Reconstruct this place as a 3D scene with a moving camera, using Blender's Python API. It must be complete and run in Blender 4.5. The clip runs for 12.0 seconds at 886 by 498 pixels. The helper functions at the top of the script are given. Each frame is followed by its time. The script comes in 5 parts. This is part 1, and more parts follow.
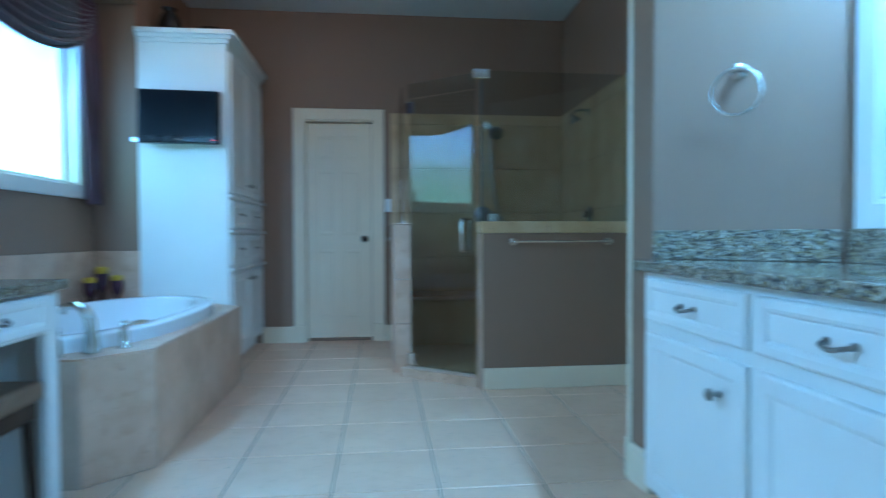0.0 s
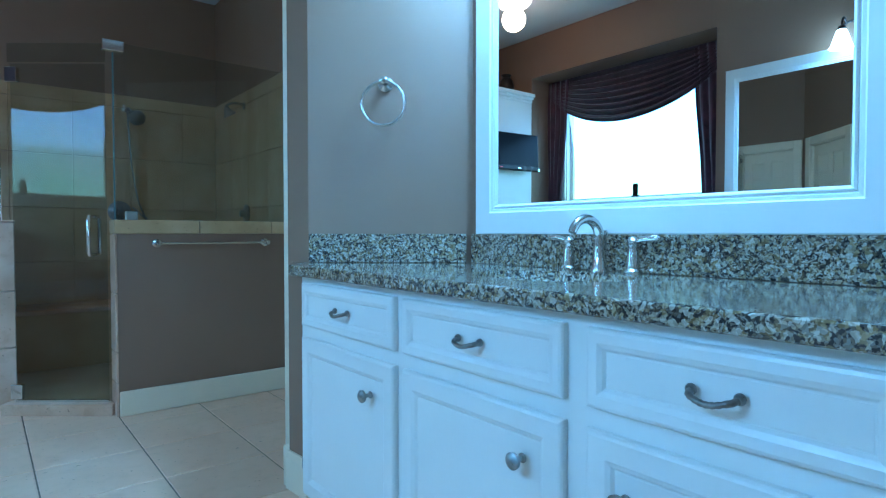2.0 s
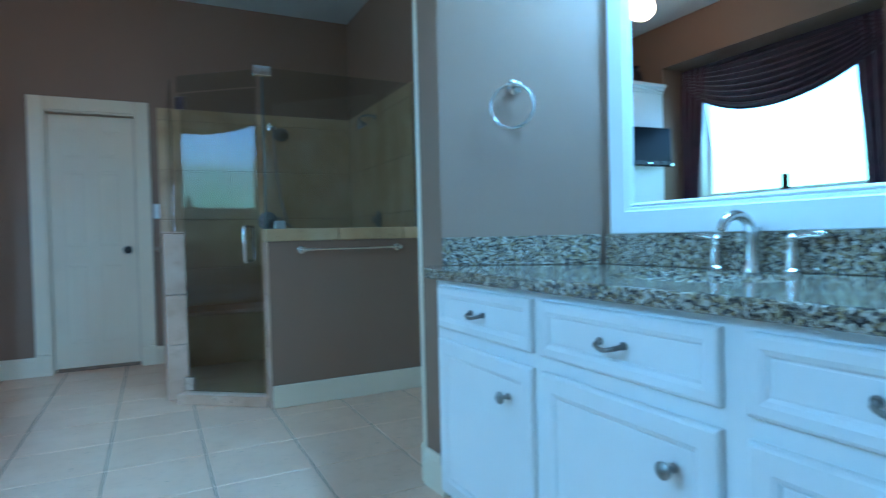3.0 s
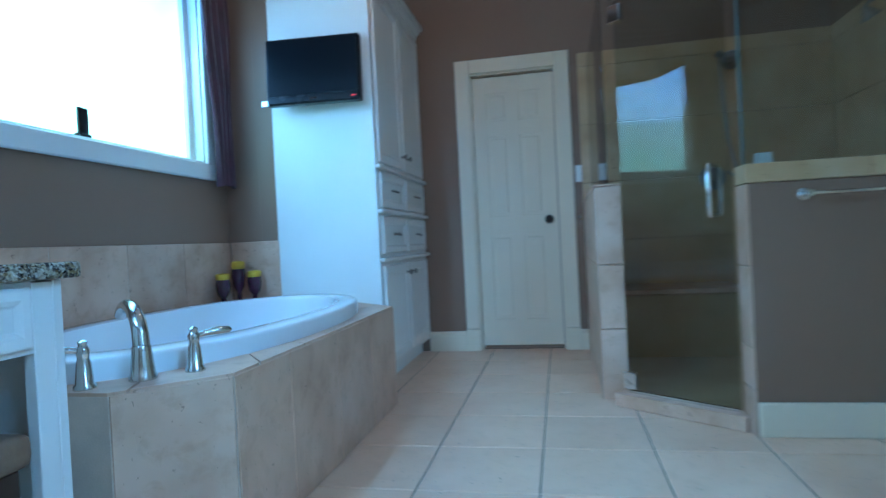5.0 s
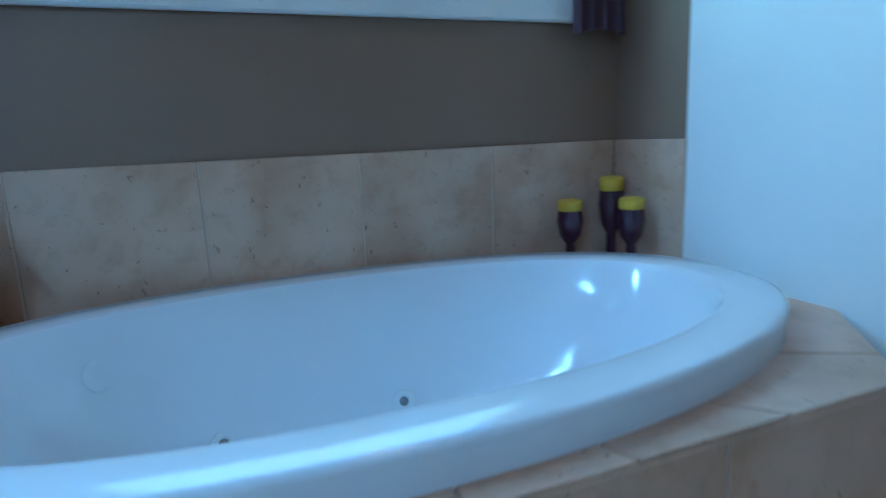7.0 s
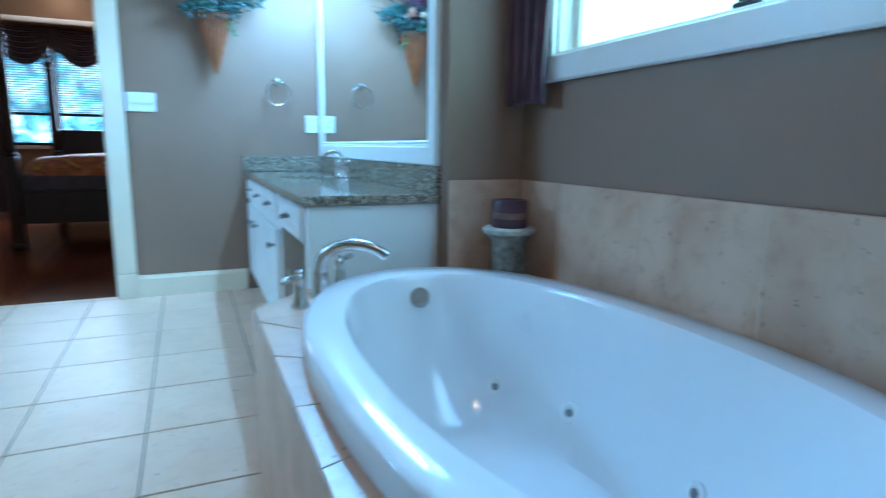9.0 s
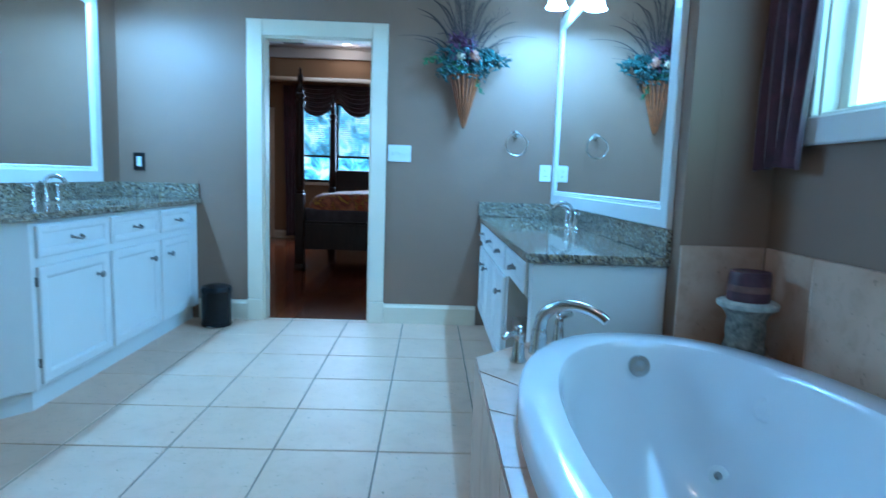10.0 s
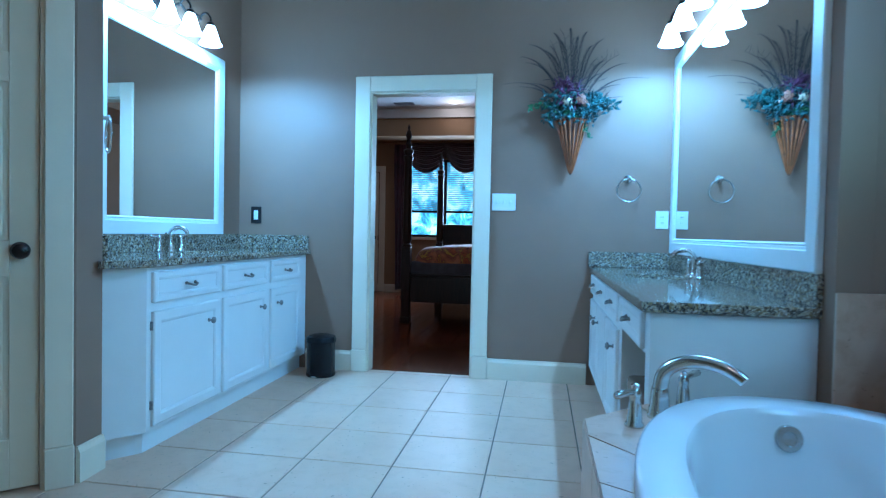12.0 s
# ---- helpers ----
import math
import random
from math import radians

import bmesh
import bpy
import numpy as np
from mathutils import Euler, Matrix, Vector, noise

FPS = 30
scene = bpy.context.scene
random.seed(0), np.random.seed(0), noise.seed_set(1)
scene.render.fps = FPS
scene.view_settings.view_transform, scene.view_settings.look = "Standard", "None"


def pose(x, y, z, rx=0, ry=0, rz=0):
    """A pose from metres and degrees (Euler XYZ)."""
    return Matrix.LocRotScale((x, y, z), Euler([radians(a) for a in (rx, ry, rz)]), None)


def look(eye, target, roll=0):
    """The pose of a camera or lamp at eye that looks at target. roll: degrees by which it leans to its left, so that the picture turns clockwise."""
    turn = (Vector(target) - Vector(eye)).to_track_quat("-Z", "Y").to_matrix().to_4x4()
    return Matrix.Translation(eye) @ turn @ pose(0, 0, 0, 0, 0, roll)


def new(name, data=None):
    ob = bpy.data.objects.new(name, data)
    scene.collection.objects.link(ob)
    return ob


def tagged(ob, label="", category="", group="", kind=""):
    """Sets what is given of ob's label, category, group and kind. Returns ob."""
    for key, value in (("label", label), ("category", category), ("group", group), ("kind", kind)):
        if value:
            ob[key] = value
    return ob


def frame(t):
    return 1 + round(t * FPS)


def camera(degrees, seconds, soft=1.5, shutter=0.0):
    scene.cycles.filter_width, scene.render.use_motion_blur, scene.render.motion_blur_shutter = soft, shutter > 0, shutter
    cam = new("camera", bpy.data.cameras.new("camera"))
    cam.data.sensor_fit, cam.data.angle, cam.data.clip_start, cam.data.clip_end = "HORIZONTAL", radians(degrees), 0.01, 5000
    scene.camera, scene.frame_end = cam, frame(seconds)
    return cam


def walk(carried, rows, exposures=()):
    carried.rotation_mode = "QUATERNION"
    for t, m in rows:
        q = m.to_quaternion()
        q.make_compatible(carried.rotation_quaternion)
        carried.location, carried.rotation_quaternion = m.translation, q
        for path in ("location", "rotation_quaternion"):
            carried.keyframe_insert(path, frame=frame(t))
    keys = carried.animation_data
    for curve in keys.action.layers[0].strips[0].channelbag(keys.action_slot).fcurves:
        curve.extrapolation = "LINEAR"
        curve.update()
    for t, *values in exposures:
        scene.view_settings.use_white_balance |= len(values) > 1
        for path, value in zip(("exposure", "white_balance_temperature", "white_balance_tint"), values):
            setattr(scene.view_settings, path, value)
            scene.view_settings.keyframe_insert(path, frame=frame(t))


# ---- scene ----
cam = camera(74.4, 12.0, soft=1.2, shutter=0.5)
PATH = [
    (0, (0.360, -0.144, 0.966), (0.568, 1.845, 0.922), -0.2),
    (0.5, (0.388, -0.098, 0.973), (1.118, 1.764, 0.928), 0.3),
    (1, (0.416, -0.073, 0.967), (1.455, 1.636, 0.925), 0.4),
    (1.5, (0.425, -0.063, 0.982), (1.635, 1.529, 0.930), 0.2),
    (2, (0.417, -0.055, 0.986), (1.658, 1.512, 0.932), -0.0),
    (2.5, (0.398, -0.053, 0.989), (1.570, 1.567, 0.939), -0.7),
    (3, (0.384, -0.046, 0.989), (1.273, 1.746, 0.946), -1.4),
    (3.5, (0.362, -0.020, 0.988), (0.926, 1.899, 0.956), -2.0),
    (3.7, (0.345, 0.041, 0.962), (0.763, 1.997, 0.942), -2.0),
    (5.3, (0.252, 1.303, 0.812), (-0.362, 3.206, 0.773), -2.7),
    (5.5, (0.247, 1.494, 0.816), (-0.534, 3.333, 0.735), -2.6),
    (6, (0.209, 1.99, 0.814), (-0.99, 3.579, 0.62), -2.2),
    (6.5, (0.1, 2.466, 0.831), (-1.506, 3.622, 0.537), -1.6),
    (6.7, (0.035, 2.635, 0.865), (-1.65, 3.645, 0.53), -1.9),
    (8.3, (-0.415, 3.989, 0.977), (-1.863, 2.657, 0.618), -1.3),
    (8.5, (-0.456, 4.067, 0.988), (-1.675, 2.520, 0.639), -0.1),
    (9, (-0.425, 4.199, 0.991), (-1.217, 2.394, 0.648), 0.7),
    (9.5, (-0.387, 4.252, 1.050), (-0.736, 2.309, 0.731), 1.6),
    (10, (-0.424, 4.256, 1.080), (-0.472, 2.271, 0.840), 1.9),
    (10.5, (-0.450, 4.257, 1.109), (-0.322, 2.265, 0.972), 1.9),
    (11, (-0.467, 4.261, 1.109), (-0.221, 2.278, 1.047), 1.5),
    (11.5, (-0.472, 4.250, 1.081), (-0.188, 2.271, 1.036), 1.3),
    (12, (-0.454, 4.102, 1.024), (-0.124, 2.130, 0.969), 1.2),
]
walk(cam, [(t, look(eye, target, roll)) for t, eye, target, roll in PATH],
     [(0, -0.12, 5200, 12), (0.5, 0.15, 5400, 12), (1.0, 0.2, 5250, 12), (1.5, 0.12, 5200, 12), (2.0, -0.2, 5150, 12), (2.5, -0.32, 5000, 12), (3.0, -0.18, 5180, 12), (3.5, 0.0, 5350, 14), (5.5, -0.12, 5100, 14), (6.0, -0.4, 5200, 15), (6.5, -0.55, 5200, 16), (8.5, 0.2, 5550, 16), (9.0, 0.16, 5500, 15), (9.5, 0.04, 5250, 14), (10, -0.1, 5050, 12), (10.5, -0.08, 4950, 12), (11.3, -0.3, 4870, 12), (12, -0.2, 4900, 12)])

# ---- world and light ----
world = bpy.data.worlds.new("world")
scene.world = world
world.use_nodes = True
wn = world.node_tree.nodes
sky = wn.new("ShaderNodeTexSky")
sky.sky_type = "NISHITA"
sky.sun_disc = False
sky.sun_elevation = radians(50)
sky.sun_rotation = radians(80)
wn["Background"].inputs[1].default_value = 0.12
world.node_tree.links.new(sky.outputs[0], wn["Background"].inputs[0])

sun_data = bpy.data.lights.new("sun", "SUN")
sun_data.energy, sun_data.angle, sun_data.color = 2.0, radians(0.5), (1.0, 0.95, 0.88)
sun = new("sun", sun_data)
sun.matrix_world = look((0, 0, 10), (3.0, 1.5, 4.5))


def lamp(name, kind, energy, color, m, size=0.05, size_y=None):
    data = bpy.data.lights.new(name, kind)
    data.energy, data.color = energy, color
    if kind == "AREA":
        data.shape = "RECTANGLE"
        data.size, data.size_y = size, size_y or size
    else:
        data.shadow_soft_size = size
    ob = new(name, data)
    ob.matrix_world = m
    return ob


# daylight in the bath window's and the bedroom window's openings
lamp("window_daylight", "AREA", 21, (0.27, 0.58, 1.0), look((-1.70, 3.14, 1.86), (0, 3.14, 1.5)), 1.5, 1.05)
lamp("bedroom_daylight", "AREA", 80, (0.62, 0.82, 1.0), look((0.6, -5.35, 1.65), (0.6, 0, 1.2)), 1.9, 1.2)
lamp("ceiling_bulb", "POINT", 8.0, (1.0, 0.66, 0.40), Matrix.Translation((-0.42, 3.50, 2.80)), 0.10)
LAMP_COLOR = (0.25, 0.63, 1.0)
LAMP_WATTS = 31.0

# ---- materials ----


def nodes_of(name):
    m = bpy.data.materials.new(name)
    m.use_nodes = True
    nt = m.node_tree
    return m, nt, nt.nodes, nt.links, nt.nodes["Principled BSDF"]


def ramp(nodes, links, source, stops):
    r = nodes.new("ShaderNodeValToRGB")
    e = r.color_ramp.elements
    while len(e) < len(stops):
        e.new(0.5)
    for k, (pos, col) in enumerate(stops):
        e[k].position, e[k].color = pos, (*col, 1)
    links.new(source, r.inputs[0])
    return r


def noise_tex(nodes, links, coord, scale, detail=4.0, rough=0.55, distortion=0.0):
    n = nodes.new("ShaderNodeTexNoise")
    n.inputs["Scale"].default_value, n.inputs["Detail"].default_value = scale, detail
    n.inputs["Roughness"].default_value, n.inputs["Distortion"].default_value = rough, distortion
    links.new(coord, n.inputs["Vector"])
    return n


def mix_col(nodes, links, fac, a, b, mode="MIX"):
    m = nodes.new("ShaderNodeMix")
    m.data_type, m.blend_type = "RGBA", mode
    for sock, val in ((m.inputs[0], fac), (m.inputs[6], a), (m.inputs[7], b)):
        if hasattr(val, "links"):
            links.new(val, sock)
        elif isinstance(val, tuple):
            sock.default_value = (*val, 1)
        else:
            sock.default_value = val
    return m.outputs[2]


def bump(nodes, links, height, strength, distance, bsdf):
    b = nodes.new("ShaderNodeBump")
    b.inputs["Strength"].default_value, b.inputs["Distance"].default_value = strength, distance
    links.new(height, b.inputs["Height"])
    links.new(b.outputs[0], bsdf.inputs["Normal"])


def surface(name, color, rough=0.5, metal=0.0, vary=0.12, coarse=2.5, fine=60.0, relief=0.1, dist=0.002, coat=0.0, per_object=0.0):
    """A painted, cast or moulded surface with blotches at two scales, fine relief and uneven gloss."""
    m, nt, nodes, links, bsdf = nodes_of(name)
    co = nodes.new("ShaderNodeTexCoord").outputs["Object"]
    big, small = noise_tex(nodes, links, co, coarse, 3), noise_tex(nodes, links, co, fine, 5)
    lo = tuple(c * (1 - vary) for c in color)
    hi = tuple(min(1.0, c * (1 + vary)) for c in color)
    c1 = ramp(nodes, links, big.outputs[0], [(0.3, lo), (0.7, hi)]).outputs[0]
    c2 = ramp(nodes, links, small.outputs[0], [(0.35, (0.9, 0.9, 0.9)), (0.65, (1, 1, 1))]).outputs[0]
    col = mix_col(nodes, links, min(1.0, vary * 3), c1, c2, "MULTIPLY")
    if per_object:
        info = nodes.new("ShaderNodeObjectInfo")
        tone = ramp(nodes, links, info.outputs["Random"], [(0.0, (1 - per_object,) * 3), (1.0, (1, 1, 1))]).outputs[0]
        col = mix_col(nodes, links, 1.0, col, tone, "MULTIPLY")
    links.new(col, bsdf.inputs["Base Color"])
    r = ramp(nodes, links, big.outputs[0], [(0.3, (rough * 0.85,) * 3), (0.7, (min(1, rough * 1.15),) * 3)])
    links.new(r.outputs[0], bsdf.inputs["Roughness"])
    bsdf.inputs["Metallic"].default_value = metal
    bsdf.inputs["Coat Weight"].default_value = coat
    if relief:
        bump(nodes, links, small.outputs[0], relief, dist, bsdf)
    return m


def stone_tile(name, base, dark, light, rough, per_object=0.12, veins=0.4, relief=0.16):
    """Ceramic or travertine tile: cloudy veins, small pits, each tile a little different."""
    m, nt, nodes, links, bsdf = nodes_of(name)
    co = nodes.new("ShaderNodeNewGeometry").outputs["Position"]
    cloud = noise_tex(nodes, links, co, 4.5, 2, 0.5, 0.1)
    vein = noise_tex(nodes, links, co, 16.0, 5, 0.6, 0.4)
    pits = noise_tex(nodes, links, co, 60.0, 2, 0.5, 0.6)
    c = ramp(nodes, links, cloud.outputs[0], [(0.25, dark), (0.5, base), (0.75, light)]).outputs[0]
    v = ramp(nodes, links, vein.outputs[0], [(0.33, (0.86, 0.83, 0.78)), (0.50, (1, 1, 1))]).outputs[0]
    p = ramp(nodes, links, pits.outputs[0], [(0.26, (0.40, 0.34, 0.30)), (0.31, (1, 1, 1))]).outputs[0]
    c = mix_col(nodes, links, veins, c, v, "MULTIPLY")
    c = mix_col(nodes, links, 0.75, c, p, "MULTIPLY")
    info = nodes.new("ShaderNodeObjectInfo")
    tone = ramp(nodes, links, info.outputs["Random"], [(0.0, (1 - per_object,) * 3), (1.0, (1, 1, 1))]).outputs[0]
    c = mix_col(nodes, links, 1.0, c, tone, "MULTIPLY")
    links.new(c, bsdf.inputs["Base Color"])
    bsdf.inputs["Roughness"].default_value = rough
    bump(nodes, links, p, relief, 0.0015, bsdf)
    return m


def granite(name):
    m, nt, nodes, links, bsdf = nodes_of(name)
    co = nodes.new("ShaderNodeNewGeometry").outputs["Position"]
    warp = noise_tex(nodes, links, co, 30, 4)
    off = nodes.new("ShaderNodeVectorMath")
    off.operation = "MULTIPLY_ADD"
    off.inputs[1].default_value = (0.03, 0.03, 0.03)
    links.new(warp.outputs["Color"], off.inputs[0])
    links.new(co, off.inputs[2])

    def cells(scale, channel):
        v = nodes.new("ShaderNodeTexVoronoi")
        v.inputs["Scale"].default_value = scale
        links.new(off.outputs[0], v.inputs["Vector"])
        s = nodes.new("ShaderNodeSeparateColor")
        links.new(v.outputs["Color"], s.inputs[0])
        return s.outputs[channel]

    a = ramp(nodes, links, cells(128, 0), [(0.0, (0.010, 0.010, 0.014)), (0.38, (0.035, 0.03, 0.03)), (0.46, (0.16, 0.105, 0.045)),
                                          (0.62, (0.27, 0.19, 0.085)), (0.78, (0.36, 0.31, 0.23)), (0.92, (0.50, 0.45, 0.38))]).outputs[0]
    b = ramp(nodes, links, cells(260, 1), [(0.0, (0.010, 0.010, 0.012)), (0.46, (0.08, 0.06, 0.045)), (0.60, (0.38, 0.28, 0.17)), (1.0, (0.66, 0.62, 0.55))]).outputs[0]
    cloud = noise_tex(nodes, links, co, 9, 4)
    f = ramp(nodes, links, cloud.outputs[0], [(0.4, (0.25,) * 3), (0.62, (0.6,) * 3)]).outputs[0]
    links.new(mix_col(nodes, links, f, a, b), bsdf.inputs["Base Color"])
    bsdf.inputs["Roughness"].default_value = 0.09
    bsdf.inputs["Coat Weight"].default_value = 0.3
    bsdf.inputs["Coat Roughness"].default_value = 0.04
    return m


def wood(name, dark, light, rough, axis=1, scale=6.0):
    m, nt, nodes, links, bsdf = nodes_of(name)
    co = nodes.new("ShaderNodeNewGeometry").outputs["Position"]
    mp = nodes.new("ShaderNodeMapping")
    sc = [scale * 4] * 3
    sc[axis] = scale * 0.35
    mp.inputs["Scale"].default_value = sc
    links.new(co, mp.inputs["Vector"])
    grain = noise_tex(nodes, links, mp.outputs[0], 2.2, 8, 0.62, 1.4)
    c = ramp(nodes, links, grain.outputs[0], [(0.3, dark), (0.68, light)]).outputs[0]
    info = nodes.new("ShaderNodeObjectInfo")
    tone = ramp(nodes, links, info.outputs["Random"], [(0.0, (0.55,) * 3), (1.0, (1.0,) * 3)]).outputs[0]
    links.new(mix_col(nodes, links, 1.0, c, tone, "MULTIPLY"), bsdf.inputs["Base Color"])
    bsdf.inputs["Roughness"].default_value = rough
    ripple = noise_tex(nodes, links, co, 14, 3)
    bump(nodes, links, mix_col(nodes, links, 0.35, ripple.outputs[0], grain.outputs[0]), 0.22, 0.004, bsdf)
    return m


def fabric(name, stops, scale, rough=0.85, weave=420.0, sheen=0.3):
    m, nt, nodes, links, bsdf = nodes_of(name)
    co = nodes.new("ShaderNodeTexCoord").outputs["Object"]
    big = noise_tex(nodes, links, co, scale, 4, 0.6, 1.5)
    links.new(ramp(nodes, links, big.outputs[0], stops).outputs[0], bsdf.inputs["Base Color"])
    w = noise_tex(nodes, links, co, weave, 2)
    bsdf.inputs["Roughness"].default_value = rough
    bsdf.inputs["Sheen Weight"].default_value = sheen
    bump(nodes, links, w.outputs[0], 0.3, 0.001, bsdf)
    return m


def glow(name, color, strength):
    m, nt, nodes, links, bsdf = nodes_of(name)
    bsdf.inputs["Base Color"].default_value = (*(min(1, c) for c in color), 1)
    bsdf.inputs["Emission Color"].default_value = (*color, 1)
    bsdf.inputs["Emission Strength"].default_value = strength
    bsdf.inputs["Roughness"].default_value = 0.3
    return m


def glass_mat(name, color=(0.9, 0.97, 0.95)):
    m, nt, nodes, links, bsdf = nodes_of(name)
    mix = nodes.new("ShaderNodeMixShader")
    clear = nodes.new("ShaderNodeBsdfTransparent")
    clear.inputs[0].default_value = (*color, 1)
    gloss = nodes.new("ShaderNodeBsdfGlossy")
    gloss.inputs["Roughness"].default_value = 0.015
    lw = nodes.new("ShaderNodeLayerWeight")
    lw.inputs[0].default_value = 0.5
    up = nodes.new("ShaderNodeMath")
    up.operation = "POWER"
    up.inputs[1].default_value = 4.0
    links.new(lw.outputs["Facing"], up.inputs[0])
    fr = nodes.new("ShaderNodeMath")
    fr.operation = "MULTIPLY_ADD"
    fr.inputs[1].default_value, fr.inputs[2].default_value = 0.85, 0.035
    links.new(up.outputs[0], fr.inputs[0])
    links.new(fr.outputs[0], mix.inputs[0])
    links.new(clear.outputs[0], mix.inputs[1])
    links.new(gloss.outputs[0], mix.inputs[2])
    links.new(mix.outputs[0], nodes["Material Output"].inputs[0])
    return m


WALL = surface("taupe_wall_paint", (0.25, 0.146, 0.094), 0.55, vary=0.05, coarse=1.2, fine=170, relief=0.18, dist=0.0012)
BED_WALL = surface("tan_bedroom_paint", (0.34, 0.20, 0.10), 0.65, vary=0.06, coarse=1.2, fine=150, relief=0.15, dist=0.001)
CEIL = surface("white_ceiling_paint", (0.60, 0.59, 0.57), 0.8, vary=0.03, coarse=1.5, fine=120, relief=0.3, dist=0.002)
TRIM = surface("cream_trim_paint", (0.80, 0.67, 0.50), 0.38, vary=0.04, coarse=2, fine=90, relief=0.05)
CAB = surface("white_cabinet_paint", (0.80, 0.79, 0.76), 0.33, vary=0.03, coarse=2, fine=80, relief=0.06)
FRAME = surface("white_mirror_frame_paint", (0.80, 0.80, 0.77), 0.35, vary=0.03, relief=0.04)
FLOOR_TILE = stone_tile("cream_floor_tile", (0.77, 0.50, 0.345), (0.74, 0.465, 0.315), (0.80, 0.535, 0.38), 0.36, 0.08, 0.4, 0.12)
GROUT = surface("grey_brown_grout", (0.20, 0.15, 0.115), 0.9, vary=0.2, coarse=6, fine=200, relief=0.4)
TRAV = stone_tile("tan_travertine", (0.62, 0.385, 0.265), (0.50, 0.29, 0.185), (0.70, 0.47, 0.35), 0.38, 0.12, 0.85)
TRAV_GROUT = surface("tan_grout", (0.60, 0.46, 0.36), 0.9, vary=0.15, coarse=6, fine=200, relief=0.3)
SHOWER_TILE = stone_tile("beige_shower_tile", (0.58, 0.38, 0.20), (0.50, 0.31, 0.15), (0.64, 0.45, 0.27), 0.3)
SHOWER_GROUT = surface("beige_shower_grout", (0.46, 0.33, 0.20), 0.9, vary=0.15, coarse=6, fine=200, relief=0.3)
GRAN = granite("speckled_granite")
ACRYL = surface("white_acrylic", (0.76, 0.76, 0.77), 0.12, vary=0.015, coarse=1, fine=30, relief=0.0, coat=0.4)
NICKEL = surface("brushed_nickel", (0.62, 0.60, 0.57), 0.22, 1.0, vary=0.08, coarse=15, fine=300, relief=0.05, dist=0.0004)
CHROME = surface("polished_chrome", (0.78, 0.79, 0.80), 0.07, 1.0, vary=0.03, relief=0)
PEWTER = surface("antique_pewter", (0.30, 0.29, 0.28), 0.32, 1.0, vary=0.25, coarse=60, fine=400, relief=0.1)
BRONZE = surface("dark_bronze", (0.035, 0.028, 0.026), 0.32, 0.7, vary=0.2, coarse=20, relief=0.05)
BLACK = surface("black_plastic", (0.012, 0.012, 0.014), 0.25, vary=0.1, relief=0.05)
SCREEN = surface("glossy_black_screen", (0.006, 0.007, 0.010), 0.3, vary=0.05, relief=0)
WHITE_PLASTIC = surface("white_plastic", (0.78, 0.78, 0.76), 0.3, vary=0.02, relief=0.02)
for _m, _v in ((SCREEN, 0.12), (BLACK, 0.25)):
    _m.node_tree.nodes["Principled BSDF"].inputs["Specular IOR Level"].default_value = _v
DARK_WOOD = wood("dark_mahogany", (0.012, 0.006, 0.004), (0.05, 0.02, 0.012), 0.28, 2, 5)
PLANK = wood("red_brown_plank", (0.10, 0.022, 0.008), (0.36, 0.085, 0.028), 0.12, 1, 5)
CURTAIN = fabric("dark_plum_velvet", [(0.3, (0.030, 0.008, 0.018)), (0.7, (0.085, 0.020, 0.042))], 5, 0.6, 420.0, 0.5)
QUILT = fabric("orange_brown_quilt", [(0.28, (0.14, 0.03, 0.018)), (0.40, (0.66, 0.16, 0.04)), (0.47, (0.34, 0.08, 0.035)), (0.50, (0.80, 0.46, 0.06)), (0.53, (0.30, 0.07, 0.04)), (0.64, (0.70, 0.24, 0.09)), (0.80, (0.62, 0.36, 0.28))], 4.2, 0.6)
SHEET = fabric("grey_bed_skirt", [(0.3, (0.09, 0.08, 0.10)), (0.7, (0.16, 0.15, 0.18))], 4)
GLASS = glass_mat("shower_glass", (0.84, 0.87, 0.86))
MIRROR, _nt, _nodes, _links, _b = nodes_of("mirror_silver")
_b.inputs["Metallic"].default_value, _b.inputs["Roughness"].default_value = 1.0, 0.008
_b.inputs["Base Color"].default_value = (0.86, 0.88, 0.87, 1)
FROST, _nt, _nodes, _links, _b = nodes_of("frosted_daylight_pane")
_co = _nodes.new("ShaderNodeTexCoord").outputs["Object"]
_sep = _nodes.new("ShaderNodeSeparateXYZ")
_links.new(_co, _sep.inputs[0])
_n = noise_tex(_nodes, _links, _co, 2.2, 3, 0.5, 0.3)
_add = _nodes.new("ShaderNodeMath")
_add.operation = "MULTIPLY_ADD"
_add.inputs[1].default_value = 0.5
_links.new(_n.outputs[0], _add.inputs[0])
_links.new(_sep.outputs[2], _add.inputs[2])
_map = _nodes.new("ShaderNodeMapRange")
_map.inputs[1].default_value, _map.inputs[2].default_value = 1.6, 2.6
_links.new(_add.outputs[0], _map.inputs[0])
_c = ramp(_nodes, _links, _map.outputs[0], [(0.0, (0.40, 0.92, 0.72)), (0.35, (0.44, 0.88, 0.92)), (0.6, (0.34, 0.74, 1.0)), (1.0, (0.20, 0.56, 1.0))])
_links.new(_c.outputs[0], _b.inputs["Emission Color"])
_b.inputs["Base Color"].default_value = (0.55, 0.75, 0.78, 1)
_b.inputs["Emission Strength"].default_value = 4.6
_b.inputs["Roughness"].default_value = 0.4
SHADE = glow("lit_opal_glass", (0.40, 0.76, 1.0), 40.0)
CAN = glow("recessed_lamp", (1.0, 0.93, 0.86), 12.0)
